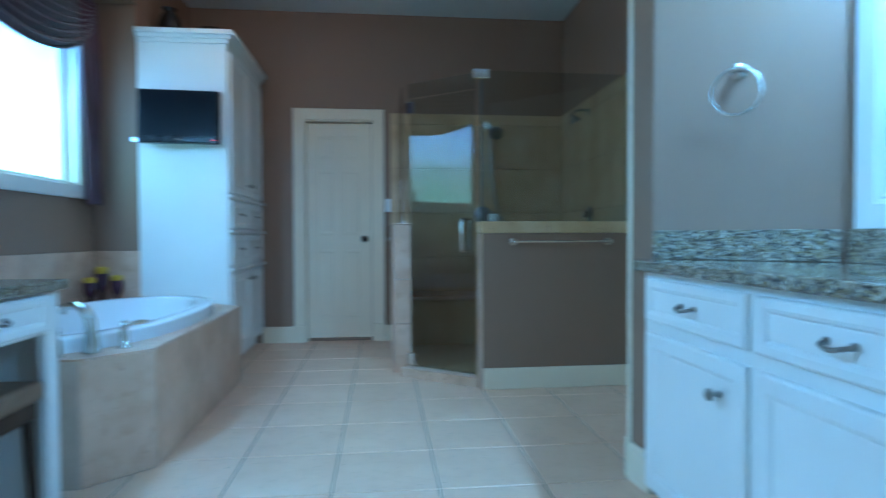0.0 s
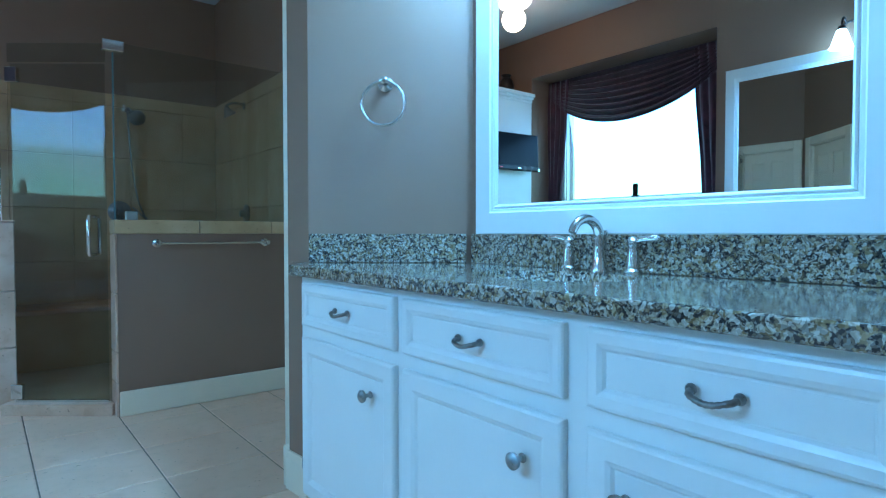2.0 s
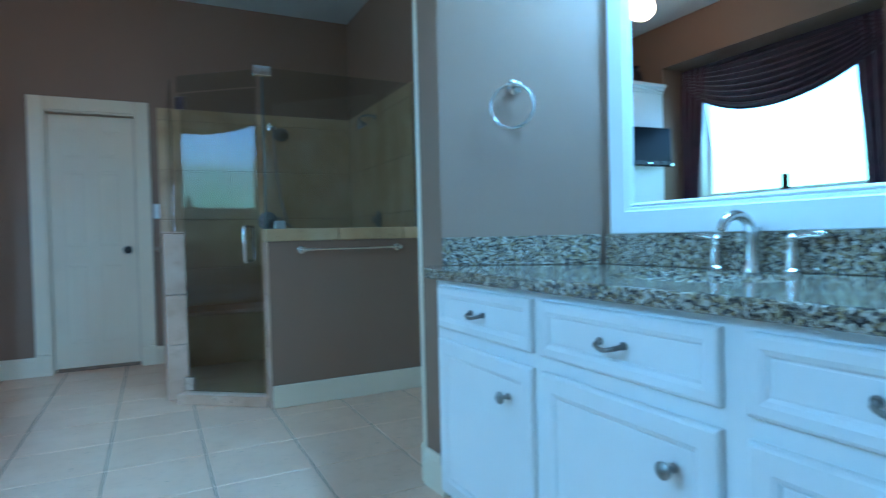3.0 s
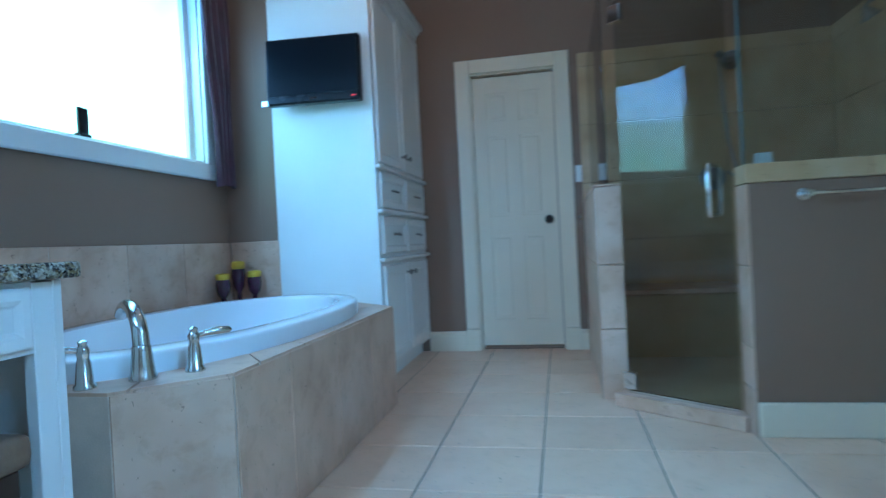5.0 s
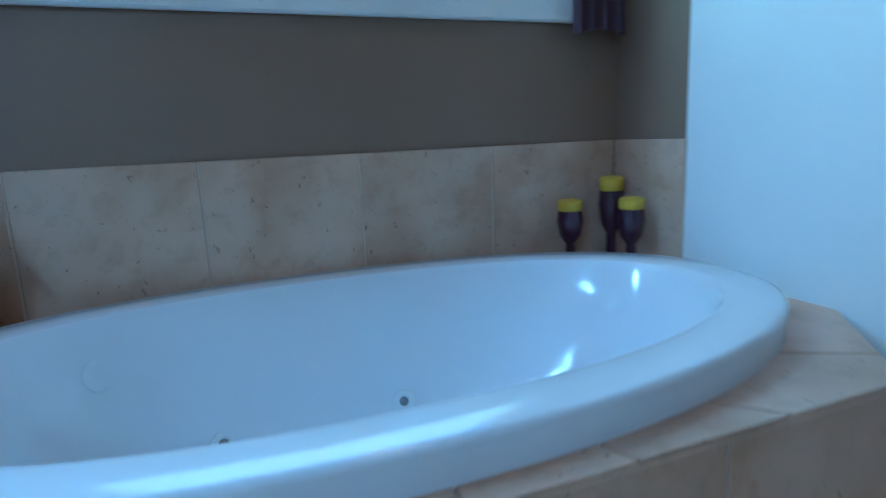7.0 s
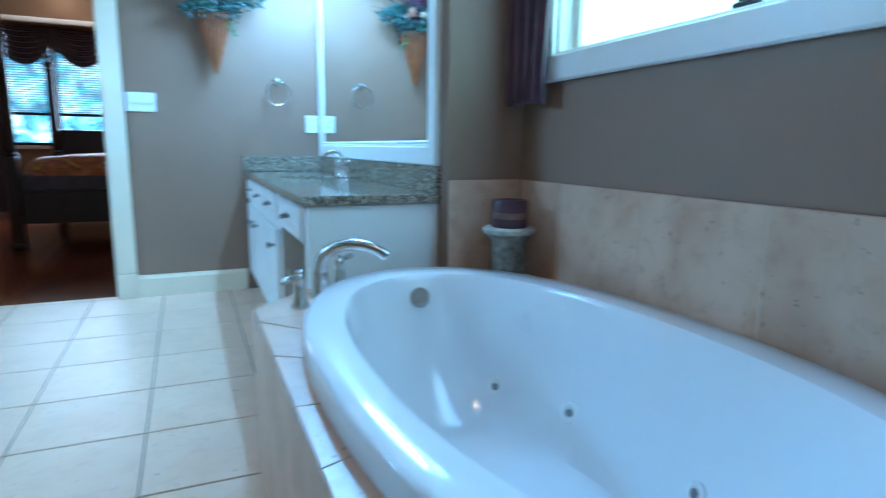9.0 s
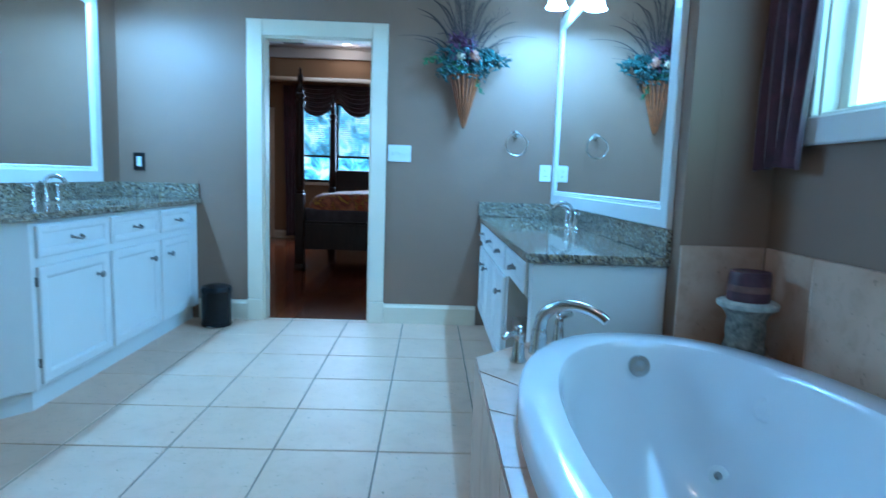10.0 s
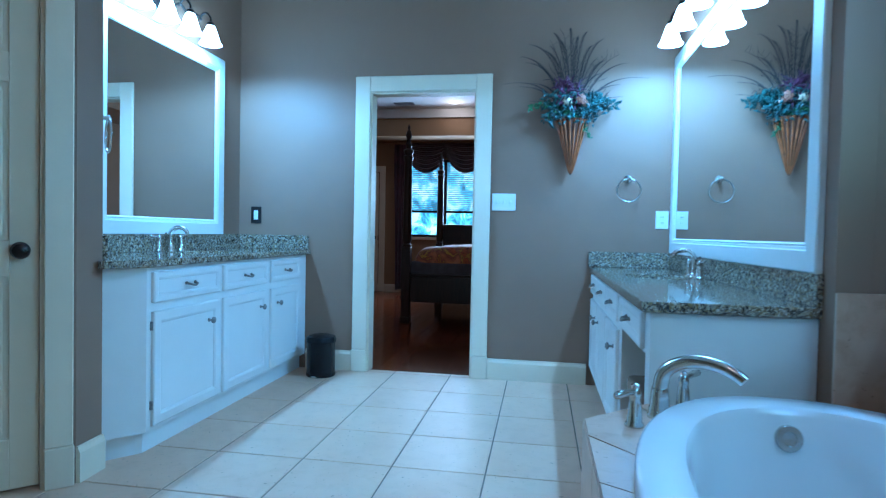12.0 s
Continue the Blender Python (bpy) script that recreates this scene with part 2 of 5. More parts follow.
OUTSIDE, _nt, _nodes, _links, _b = nodes_of("blurred_trees_and_sky")
_co = _nodes.new("ShaderNodeTexCoord").outputs["Object"]
_n = noise_tex(_nodes, _links, _co, 2.6, 8, 0.65, 0.6)
_c = ramp(_nodes, _links, _n.outputs[0], [(0.38, (0.05, 0.20, 0.30)), (0.5, (0.20, 0.62, 0.85)), (0.6, (0.75, 1.0, 1.0))])
_links.new(_c.outputs[0], _b.inputs["Emission Color"])
_links.new(_c.outputs[0], _b.inputs["Base Color"])
_b.inputs["Emission Strength"].default_value = 2.6

# ---- mesh helpers ----


def box(bm, x0, y0, z0, x1, y1, z1, bevel=0.0, seg=1):
    x0, x1, y0, y1, z0, z1 = min(x0, x1), max(x0, x1), min(y0, y1), max(y0, y1), min(z0, z1), max(z0, z1)
    made = bmesh.ops.create_cube(bm, size=1)["verts"]
    for v in made:
        v.co = Vector((x0 + (v.co.x + 0.5) * (x1 - x0), y0 + (v.co.y + 0.5) * (y1 - y0), z0 + (v.co.z + 0.5) * (z1 - z0)))
    if bevel:
        edges = list({e for v in made for e in v.link_edges})
        bmesh.ops.bevel(bm, geom=edges, offset=min(bevel, 0.45 * min(x1 - x0, y1 - y0, z1 - z0)), segments=seg, affect="EDGES", profile=0.6)
    return bm


def prism(bm, poly, z0, z1):
    lo = [bm.verts.new((x, y, z0)) for x, y in poly]
    hi = [bm.verts.new((x, y, z1)) for x, y in poly]
    n = len(poly)
    bm.faces.new(list(reversed(lo)))
    bm.faces.new(hi)
    for k in range(n):
        bm.faces.new((lo[k], lo[(k + 1) % n], hi[(k + 1) % n], hi[k]))
    bmesh.ops.recalc_face_normals(bm, faces=bm.faces)
    return bm


def lathe(bm, profile, at=(0, 0, 0), seg=24, m=None, ends=True):
    """Turns (radius, height) pairs round z."""
    rings = []
    for r, z in profile:
        ring = []
        for k in range(seg):
            a = 2 * math.pi * k / seg
            p = Vector((r * math.cos(a), r * math.sin(a), z))
            ring.append(bm.verts.new((m @ p if m else p) + Vector(at)))
        rings.append(ring)
    for a, b in zip(rings, rings[1:]):
        for k in range(seg):
            bm.faces.new((a[k], a[(k + 1) % seg], b[(k + 1) % seg], b[k]))
    if ends:
        bm.faces.new(list(reversed(rings[0])))
        bm.faces.new(rings[-1])
    bmesh.ops.recalc_face_normals(bm, faces=bm.faces)
    return bm


def tube(bm, pts, radius, seg=12):
    """A round bar along points; radius is a number or one for each point."""
    pts = [Vector(p) for p in pts]
    rings, side = [], None
    for k, p in enumerate(pts):
        d = (pts[min(k + 1, len(pts) - 1)] - pts[max(k - 1, 0)]).normalized()
        if side is None:
            side = d.cross(Vector((0, 0, 1)) if abs(d.z) < 0.9 else Vector((1, 0, 0))).normalized()
        side = (side - d * side.dot(d)).normalized()
        up = d.cross(side)
        r = radius[k] if isinstance(radius, (list, tuple)) else radius
        rings.append([bm.verts.new(p + (side * math.cos(a) + up * math.sin(a)) * r) for a in (2 * math.pi * j / seg for j in range(seg))])
    for a, b in zip(rings, rings[1:]):
        for j in range(seg):
            bm.faces.new((a[j], a[(j + 1) % seg], b[(j + 1) % seg], b[j]))
    bm.faces.new(list(reversed(rings[0])))
    bm.faces.new(rings[-1])
    bmesh.ops.recalc_face_normals(bm, faces=bm.faces)
    return bm


def arc(p, q, r, n=14):
    """Points of a smooth curve from p over q to r."""
    p, q, r = Vector(p), Vector(q), Vector(r)
    return [(1 - t) ** 2 * p + 2 * t * (1 - t) * q + t * t * r for t in (k / n for k in range(n + 1))]


def part(name, bm, material, parent=None, label="", smooth=False):
    me = bpy.data.meshes.new(name)
    bm.to_mesh(me)
    bm.free()
    me.materials.append(material)
    if smooth:
        me.polygons.foreach_set("use_smooth", [True] * len(me.polygons))
        me.set_sharp_from_angle(angle=radians(40))
    ob = new(name, me)
    if parent:
        ob.parent = parent
    if label:
        ob["label"] = label
    return ob


def thing(name, label, category, m=None, group="", kind=""):
    ob = new(name)
    ob.empty_display_size = 0.1
    if m is not None:
        ob.matrix_world = m
    return tagged(ob, label, category, group, kind)


def BM():
    return bmesh.new()


def wall(name, p, q, z0, z1, thick, openings=(), material=None, label="taupe painted wall"):
    """A wall from p to q; its inner face runs on that line and the thickness lies to the right of it. Openings: (from, to, low, high) along it."""
    p, q = Vector((*p, 0)), Vector((*q, 0))
    length = (q - p).length
    bm = BM()
    cuts = sorted({0.0, length, *(s for o in openings for s in o[:2])})
    for a, b in zip(cuts, cuts[1:]):
        here = [o for o in openings if o[0] <= a + 1e-6 and o[1] >= b - 1e-6]
        spans = [(z0, z1)]
        for o in here:
            spans = [s for lo, hi in spans for s in ((lo, min(hi, o[2])), (max(lo, o[3]), hi)) if s[1] - s[0] > 1e-4]
        for lo, hi in spans:
            box(bm, a, -thick, lo, b, 0, hi)
    bmesh.ops.remove_doubles(bm, verts=bm.verts, dist=1e-5)
    ob = part(name, bm, material or WALL)
    d = q - p
    ob.matrix_world = pose(p.x, p.y, 0, 0, 0, math.degrees(math.atan2(d.y, d.x)))
    return tagged(ob, label, "wall", kind="structure")


def strip(name, p, q, z0, z1, proud, material, label, category="baseboard", cap=True):
    """A moulded board on the line from p to q, standing out to its left."""
    p, q = Vector((*p, 0)), Vector((*q, 0))
    d = q - p
    bm = BM()
    prof = [(0, z0), (proud, z0), (proud, z1 - 0.025), (proud * 0.55, z1 - 0.008), (proud * 0.5, z1), (0, z1)] if cap else [(0, z0), (proud, z0), (proud, z1), (0, z1)]
    a = [bm.verts.new((0, y, z)) for y, z in prof]
    b = [bm.verts.new((d.length, y, z)) for y, z in prof]
    n = len(prof)
    for k in range(n):
        bm.faces.new((a[k], a[(k + 1) % n], b[(k + 1) % n], b[k]))
    bm.faces.new(a)
    bm.faces.new(list(reversed(b)))
    bmesh.ops.recalc_face_normals(bm, faces=bm.faces)
    ob = part(name, bm, material)
    ob.matrix_world = pose(p.x, p.y, 0, 0, 0, math.degrees(math.atan2(d.y, d.x)))
    return tagged(ob, label, category, kind="structure")

# ---- the bathroom's shell ----
CEILING = 3.0
WX, EX, NY = -1.322, 1.80, 5.285
SX = 2.075
AX, A0, A1 = -1.637, 2.197, 4.140
wall("wall_south", (WX, 0), (EX, 0), 0, CEILING, 0.115, [(0.008 - WX, 0.788 - WX, 0, 2.035)])
wall("wall_vanity_east", (EX, 0), (EX, 1.52), 0, CEILING, 0.12)
wall("wall_towel_ring", (EX, 1.52), (1.358, 1.925), 0, CEILING, 0.10)
wall("wall_stub_end", (1.358, 1.925), (1.345, 2.078), 0, CEILING, 0.08)
wall("wall_closet", (1.345, 2.078), (SX, 2.808), 0, CEILING, 0.11, [(0.10, 0.86, 0, 2.035)])
wall("wall_east", (SX, 2.808), (SX, NY), 0, CEILING, 0.12, [(0.10, 0.735, 0, 2.035)])
wall("wall_north", (SX, NY), (-1.80, NY), 0, CEILING, 0.12, [(SX - 0.288, SX + 0.342, 0, 2.035)])
wall("wall_cabinet_back", (-1.33, NY), (-1.33, A1), 0, CEILING, 0.10)
wall("wall_alcove_north", (-1.4305, A1), (AX, A1), 0, CEILING, 0.10)
WIN_Y0, WIN_Y1, WIN_Z0, WIN_Z1 = 2.405, 3.937, 1.310, 2.46
wall("wall_window", (AX, A1), (AX, A0), 0, CEILING, 0.14, [(A1 - WIN_Y1, A1 - WIN_Y0, WIN_Z0, WIN_Z1)])
wall("wall_alcove_south", (AX, A0), (WX - 0.1005, A0), 0, CEILING, 0.10)
wall("wall_vanity_west", (WX, A0), (WX, 0), 0, CEILING, 0.10)
bm = BM()
box(bm, AX, A0, 2.58, WX, A1, CEILING - 0.002)
tagged(part("alcove_header", bm, WALL), "taupe painted header over the tub alcove", "wall", kind="structure")
bm = BM()
box(bm, -1.9, -0.13, CEILING, 2.5, 5.4, CEILING + 0.1)
tagged(part("ceiling", bm, CEIL), "white painted bathroom ceiling", "ceiling", kind="structure")

floor = part("floor", box(BM(), -1.9, -0.065, -0.12, 2.5, 5.4, -0.004), GROUT)
tagged(floor, "cream ceramic tile floor with dark grout", "floor", kind="structure")

# baseboards
BB = 0.145
for k, (a, b) in enumerate([((0.897, 0), (1.25, 0)), ((-0.78, 0), (-0.101, 0)), ((1.358, 1.925), (1.345, 2.078)),
                            ((0.44, NY), (0.388, NY)), ((-0.442, NY), (-0.72, NY))]):
    strip("baseboard", a, b, 0, BB, 0.018, TRIM, "cream painted baseboard")


def casing(name, p, q, s0, s1, top, w=0.095, proud=0.022, thick=0.13):
    """The casing and jamb of an opening s0 to s1 in the wall from p to q."""
    p, q = Vector((*p, 0)), Vector((*q, 0))
    d = q - p
    e = thing(name, "cream painted door casing with plinth blocks", "door frame", pose(p.x, p.y, 0, 0, 0, math.degrees(math.atan2(d.y, d.x))), kind="structure")
    part("side_trim", box(BM(), s0 - w, 0, 0.16, s0 + 0.006, proud, top + w, 0.004), TRIM, e)
    part("side_trim", box(BM(), s1 - 0.006, 0, 0.16, s1 + w, proud, top + w, 0.004), TRIM, e)
    part("plinth", box(BM(), s0 - w - 0.004, 0, 0, s0 + 0.006, proud + 0.007, 0.159, 0.004), TRIM, e)
    part("plinth", box(BM(), s1 - 0.006, 0, 0, s1 + w + 0.004, proud + 0.007, 0.159, 0.004), TRIM, e)
    part("head_trim", box(BM(), s0 + 0.007, 0, top - 0.006, s1 - 0.007, proud - 0.002, top + w, 0.004), TRIM, e)
    part("jamb", box(BM(), s0, -thick, 0, s0 + 0.018, -0.001, top), TRIM, e)
    part("jamb", box(BM(), s1 - 0.018, -thick, 0, s1, -0.001, top), TRIM, e)
    part("head_jamb", box(BM(), s0 + 0.019, -thick, top - 0.018, s1 - 0.019, -0.001, top), TRIM, e)
    return e


def panel_door(name, width, height, m, label, knob_at, knob_side=1):
    """A six-panel door; its face looks to +y, its foot lies on x."""
    e = thing(name, label, "door", m, kind="structure")
    t, rail, stile, mid = 0.035, 0.11, 0.095, 0.085
    part("door_core", box(BM(), 0.012, -t + 0.009, 0.012, width - 0.012, -0.009, height - 0.012), TRIM, e)
    rows = [(0.20, 0.82), (0.96, 1.55), (1.66, height - 0.12)]
    bm = BM()
    box(bm, 0, -t, 0.008, stile, 0, height, 0.002)
    box(bm, width - stile, -t, 0.008, width, 0, height, 0.002)
    box(bm, width / 2 - mid / 2, -t, 0.009, width / 2 + mid / 2, 0, height - 0.001, 0.002)
    zs = [0.008] + [z for r in rows for z in r] + [height]
    for lo, hi in zip(zs[::2], zs[1::2]):
        box(bm, stile - 0.001, -t + 0.0005, lo, width - stile + 0.001, -0.0005, hi, 0.002)
    part("door_frame", bm, TRIM, e)
    for lo, hi in rows:
        for x0, x1 in ((stile, width / 2 - mid / 2), (width / 2 + mid / 2, width - stile)):
            part("door_panel", box(BM(), x0 + 0.018, -t + 0.003, lo + 0.018, x1 - 0.018, -0.003, hi - 0.018, 0.012, 2), TRIM, e)
    knob = BM()
    turn = pose(0, 0, 0, -90)
    lathe(knob, [(0.033, 0), (0.033, 0.006), (0.012, 0.012), (0.011, 0.032), (0.024, 0.040), (0.030, 0.052), (0.026, 0.066), (0.010, 0.072)], (knob_at, 0.0005, 0.92), 20, turn)
    part("door_knob", knob, BRONZE, e, "dark bronze round knob", True)
    part("latch_plate", box(BM(), (width if knob_side > 0 else -0.003), -t + 0.006, 0.88, (width + 0.003 if knob_side > 0 else 0), -0.006, 0.96), BRONZE, e)
    return e


casing("door_1_casing", (WX, 0), (EX, 0), 0.008 - WX, 0.788 - WX, 2.035, 0.104, thick=0.115)
casing("door_2_casing", (SX, NY), (-1.80, NY), SX - 0.288, SX + 0.342, 2.035)
casing("door_3_casing", (1.345, 2.078), (SX, 2.808), 0.10, 0.86, 2.035, 0.09, thick=0.11)
casing("door_4_casing", (SX, 2.808), (SX, NY), 0.10, 0.735, 2.035, 0.088)
# the bedroom door, swung into the bedroom; the closed water-closet door; the closet doors
panel_door("door_1", 0.74, 2.01, pose(0.80, -0.14, 0.0, 0, 0, -6), "cream six-panel bedroom door standing open", 0.68)
panel_door("door_2", 0.585, 1.985, pose(0.265, NY + 0.04, 0.022, 0, 0, 180), "closed cream six-panel water closet door", 0.065, -1)
panel_door("door_3", 0.72, 2.01, pose(1.345 + 0.15 * 0.7071, 2.078 + 0.09 * 0.7071, 0.004, 0, 0, 45), "closed cream six-panel closet door", 0.06, -1)
panel_door("door_4", 0.595, 2.01, pose(SX + 0.03, 2.928, 0.004, 0, 0, 90), "closed cream six-panel linen closet door", 0.525)

# unseen plain walls added behind the doors to keep sky light out
for a, b in (((0.9, NY + 0.9), (-1.0, NY + 0.9)), ((2.0, 1.45), (3.0, 2.6)), ((3.1, 2.5), (3.1, 4.3))):
    wall("wall_sky_blocker", a, b, -0.1, CEILING, 0.1)

# ---- the bath window ----
win = thing("window_1", "white framed bath window with frosted bright glass", "window", kind="structure")
gx = -1.722
bm = BM()
for y0, y1, z0, z1 in ((WIN_Y0, WIN_Y0 + 0.05, WIN_Z0, WIN_Z1), (WIN_Y1 - 0.05, WIN_Y1, WIN_Z0, WIN_Z1)):
    box(bm, gx - 0.03, y0, z0, gx + 0.03, y1, z1, 0.004)
for z0, z1 in ((WIN_Z0, WIN_Z0 + 0.03), (WIN_Z1 - 0.05, WIN_Z1)):
    box(bm, gx - 0.029, WIN_Y0 + 0.05, z0, gx + 0.029, WIN_Y1 - 0.05, z1, 0.004)
part("window_frame", bm, FRAME, win)
pane = part("pane", box(BM(), gx - 0.004, WIN_Y0 + 0.05, WIN_Z0 + 0.03, gx + 0.002, WIN_Y1 - 0.05, WIN_Z1 - 0.05), FROST, win, "bright frosted glass pane")
part("window_return", box(BM(), gx + 0.031, WIN_Y0, WIN_Z0, AX - 0.001, WIN_Y0 + 0.012, WIN_Z1), FRAME, win)
part("window_return", box(BM(), gx + 0.031, WIN_Y1 - 0.012, WIN_Z0, AX - 0.001, WIN_Y1, WIN_Z1), FRAME, win)
part("window_stool", box(BM(), gx + 0.031, WIN_Y0 + 0.013, WIN_Z0 - 0.001, AX - 0.001, WIN_Y1 - 0.013, WIN_Z0 + 0.014, 0.003), FRAME, win)
part("side_casing", box(BM(), AX + 0.001, WIN_Y0 - 0.068, WIN_Z0 + 0.001, AX + 0.024, WIN_Y0 + 0.004, WIN_Z1 + 0.08, 0.004), FRAME, win)
part("side_casing", box(BM(), AX + 0.001, WIN_Y1 - 0.004, WIN_Z0 + 0.001, AX + 0.024, WIN_Y1 + 0.068, WIN_Z1 + 0.08, 0.004), FRAME, win)
part("window_sill", box(BM(), AX + 0.001, WIN_Y0 - 0.073, WIN_Z0 - 0.088, AX + 0.030, WIN_Y1 + 0.073, WIN_Z0, 0.006), FRAME, win)
bm = BM()
box(bm, gx + 0.031, 3.10, WIN_Z0 + 0.015, gx + 0.06, 3.175, WIN_Z0 + 0.035, 0.004)
box(bm, gx + 0.040, 3.11, WIN_Z0 + 0.03, gx + 0.052, 3.165, WIN_Z0 + 0.145, 0.005, 2)
part("window_crank", bm, BRONZE, win, "dark folding window crank", True)


def drape(name, y0, y1, z0, z1, x, folds, label, taper=0.0, lean=0.0):
    """A hanging panel of cloth with soft vertical folds."""
    bm = BM()
    nu, nv = folds * 8, 26
    grid = []
    for j in range(nv + 1):
        v = j / nv
        row = []
        for i in range(nu + 1):
            u = i / nu
            w = 1 - taper * math.sin(v * math.pi * 0.5) ** 2
            yy = (y0 + y1) / 2 + lean * v + (u - 0.5) * (y1 - y0) * w
            xx = x + 0.022 * math.sin(u * folds * 2 * math.pi + 0.6 * math.sin(3 * v)) * (0.5 + 0.5 * v) + 0.006 * math.sin(9 * v + 5 * u)
            row.append(bm.verts.new((xx, yy, z1 + (z0 - z1) * v + 0.05 * v * math.sin(u * 3.0) * taper)))
        grid.append(row)
    for a, b in zip(grid, grid[1:]):
        for i in range(nu):
            bm.faces.new((a[i], a[i + 1], b[i + 1], b[i]))
    geom = bm.faces[:]
    bmesh.ops.recalc_face_normals(bm, faces=geom)
    bmesh.ops.solidify(bm, geom=geom, thickness=0.004)
    return part(name, bm, CURTAIN, None, "", True)


def swag(name, y0, y1, ztop, drop, x, rows=9, out=0.10):
    """A valance of cloth that sags between its two ends in nested folds."""
    bm = BM()
    nu, nv = 44, rows * 6
    grid = []
    for j in range(nv + 1):
        v = j / nv
        row = []
        for i in range(nu + 1):
            u = i / nu
            sag = 1 - (2 * u - 1) ** 2
            z = ztop - v * (0.13 + (drop - 0.13) * sag ** 0.8)
            fold = math.sin(v * rows * 2 * math.pi) * (0.012 + 0.02 * sag)
            xx = x + out * (0.35 + 0.65 * sag * v) + fold
            row.append(bm.verts.new((xx, y0 + (y1 - y0) * u, z)))
        grid.append(row)
    for a, b in zip(grid, grid[1:]):
        for i in range(nu):
            bm.faces.new((a[i], a[i + 1], b[i + 1], b[i]))
    geom = bm.faces[:]
    bmesh.ops.recalc_face_normals(bm, faces=geom)
    bmesh.ops.solidify(bm, geom=geom, thickness=0.004)
    return part(name, bm, CURTAIN, None, "", True)


tagged(swag("swag_valance", 2.22, 4.12, 2.565, 0.53, AX + 0.02), "dark plum swag valance draped across the bath window", "valance")
tagged(drape("curtain_panel", 2.205, 2.52, 1.14, 2.555, AX + 0.065, 4, "", 0.3, -0.045), "dark plum curtain panel tied narrow beside the bath window", "curtain", "bath curtains")
tagged(drape("curtain_panel", 3.85, 4.125, 1.18, 2.555, AX + 0.065, 4, "", 0.34, 0.04), "dark plum curtain panel tied narrow beside the bath window", "curtain", "bath curtains")

# ---- tub deck and tub ----
DZ = 0.492
deck_poly = [(-0.590, 2.400), (-0.590, 3.885), (-0.875, A1 - 0.002), (AX + 0.002, A1 - 0.002), (AX + 0.002, A0 + 0.002), (-0.795, A0 + 0.002)]
deck = thing("tub_deck", "travertine-tiled tub surround with a long straight front", "tub deck", kind="structure")
TUB_C, TUB_A, TUB_B = (-1.128, 3.165), 0.490, 0.915


def oval(a, b, k, n=72, power=2.25):
    t = 2 * math.pi * k / n
    c, s = math.cos(t), math.sin(t)
    return (TUB_C[0] + a * math.copysign(abs(c) ** (2 / power), c), TUB_C[1] + b * math.copysign(abs(s) ** (2 / power), s))


# the deck's body: outer faces, and a top with an oval hole
bm = BM()
N = 72
inner = [oval(TUB_A - 0.02, TUB_B - 0.02, k, N) for k in range(N)]


def outer_at(pt):
    """Where the ray from the tub's centre through pt leaves the deck."""
    c = Vector(TUB_C)
    d = (Vector(pt) - c).normalized()
    best = None
    for a, b in zip(deck_poly, deck_poly[1:] + deck_poly[:1]):
        a, b = Vector(a), Vector(b)
        e = b - a
        det = d.x * -e.y + e.x * d.y
        if abs(det) < 1e-9:
            continue
        r = a - c
        t = (r.x * -e.y + e.x * r.y) / det
        s = (d.x * r.y - d.y * r.x) / det
        if t > 0 and -1e-6 <= s <= 1 + 1e-6 and (best is None or t < best):
            best = t
    return c + d * best


angles = sorted({math.atan2(y - TUB_C[1], x - TUB_C[0]) for x, y in inner} | {math.atan2(y - TUB_C[1], x - TUB_C[0]) for x, y in deck_poly})


def oval_dir(a):
    c, s = math.cos(a), math.sin(a)
    k = ((abs(c) / (TUB_A - 0.02)) ** 2.25 + (abs(s) / (TUB_B - 0.02)) ** 2.25) ** (-1 / 2.25)
    return (TUB_C[0] + k * c, TUB_C[1] + k * s)


ring_in = [oval_dir(a) for a in angles]
ring_out = [outer_at(p) for p in ring_in]
va = [bm.verts.new((*p, DZ)) for p in ring_in]
vb = [bm.verts.new((p[0], p[1], DZ)) for p in ring_out]
vc = [bm.verts.new((p[0], p[1], 0.0)) for p in ring_out]
n = len(angles)
for k in range(n):
    j = (k + 1) % n
    bm.faces.new((va[k], vb[k], vb[j], va[j]))
    bm.faces.new((vb[k], vc[k], vc[j], vb[j]))
bmesh.ops.recalc_face_normals(bm, faces=bm.faces)
part("deck_body", bm, TRAV_GROUT, deck)
# front tiles
tile_run = [((-0.590, 2.400), (-0.795, A0 + 0.002)), ((-0.590, 3.885), (-0.590, 2.400)), ((-0.875, A1 - 0.002), (-0.590, 3.885))]
for (a, b), cuts in zip(tile_run, ([0.0, 0.286], [0.0, 0.37, 0.766, 1.166, 1.485], [0.0, 0.381])):
    a, b = Vector((*a, 0)), Vector((*b, 0))
    d = b - a
    m = pose(a.x, a.y, 0, 0, 0, math.degrees(math.atan2(d.y, d.x)))
    for s0, s1 in zip(cuts, cuts[1:]):
        t = part("front_tile", box(BM(), s0 + 0.002, -0.001, 0.003, min(s1, d.length) - 0.002, 0.005, DZ + 0.002, 0.0025), TRAV, deck)
        # the tile lies on the outer side of its run
        t.matrix_world = m
# top tiles along the front and at both ends, cut round the tub


def oval_dir_at(a, ra, rb):
    c, s = math.cos(a), math.sin(a)
    k = ((abs(c) / ra) ** 2.25 + (abs(s) / rb) ** 2.25) ** (-1 / 2.25)
    return (TUB_C[0] + k * c, TUB_C[1] + k * s)


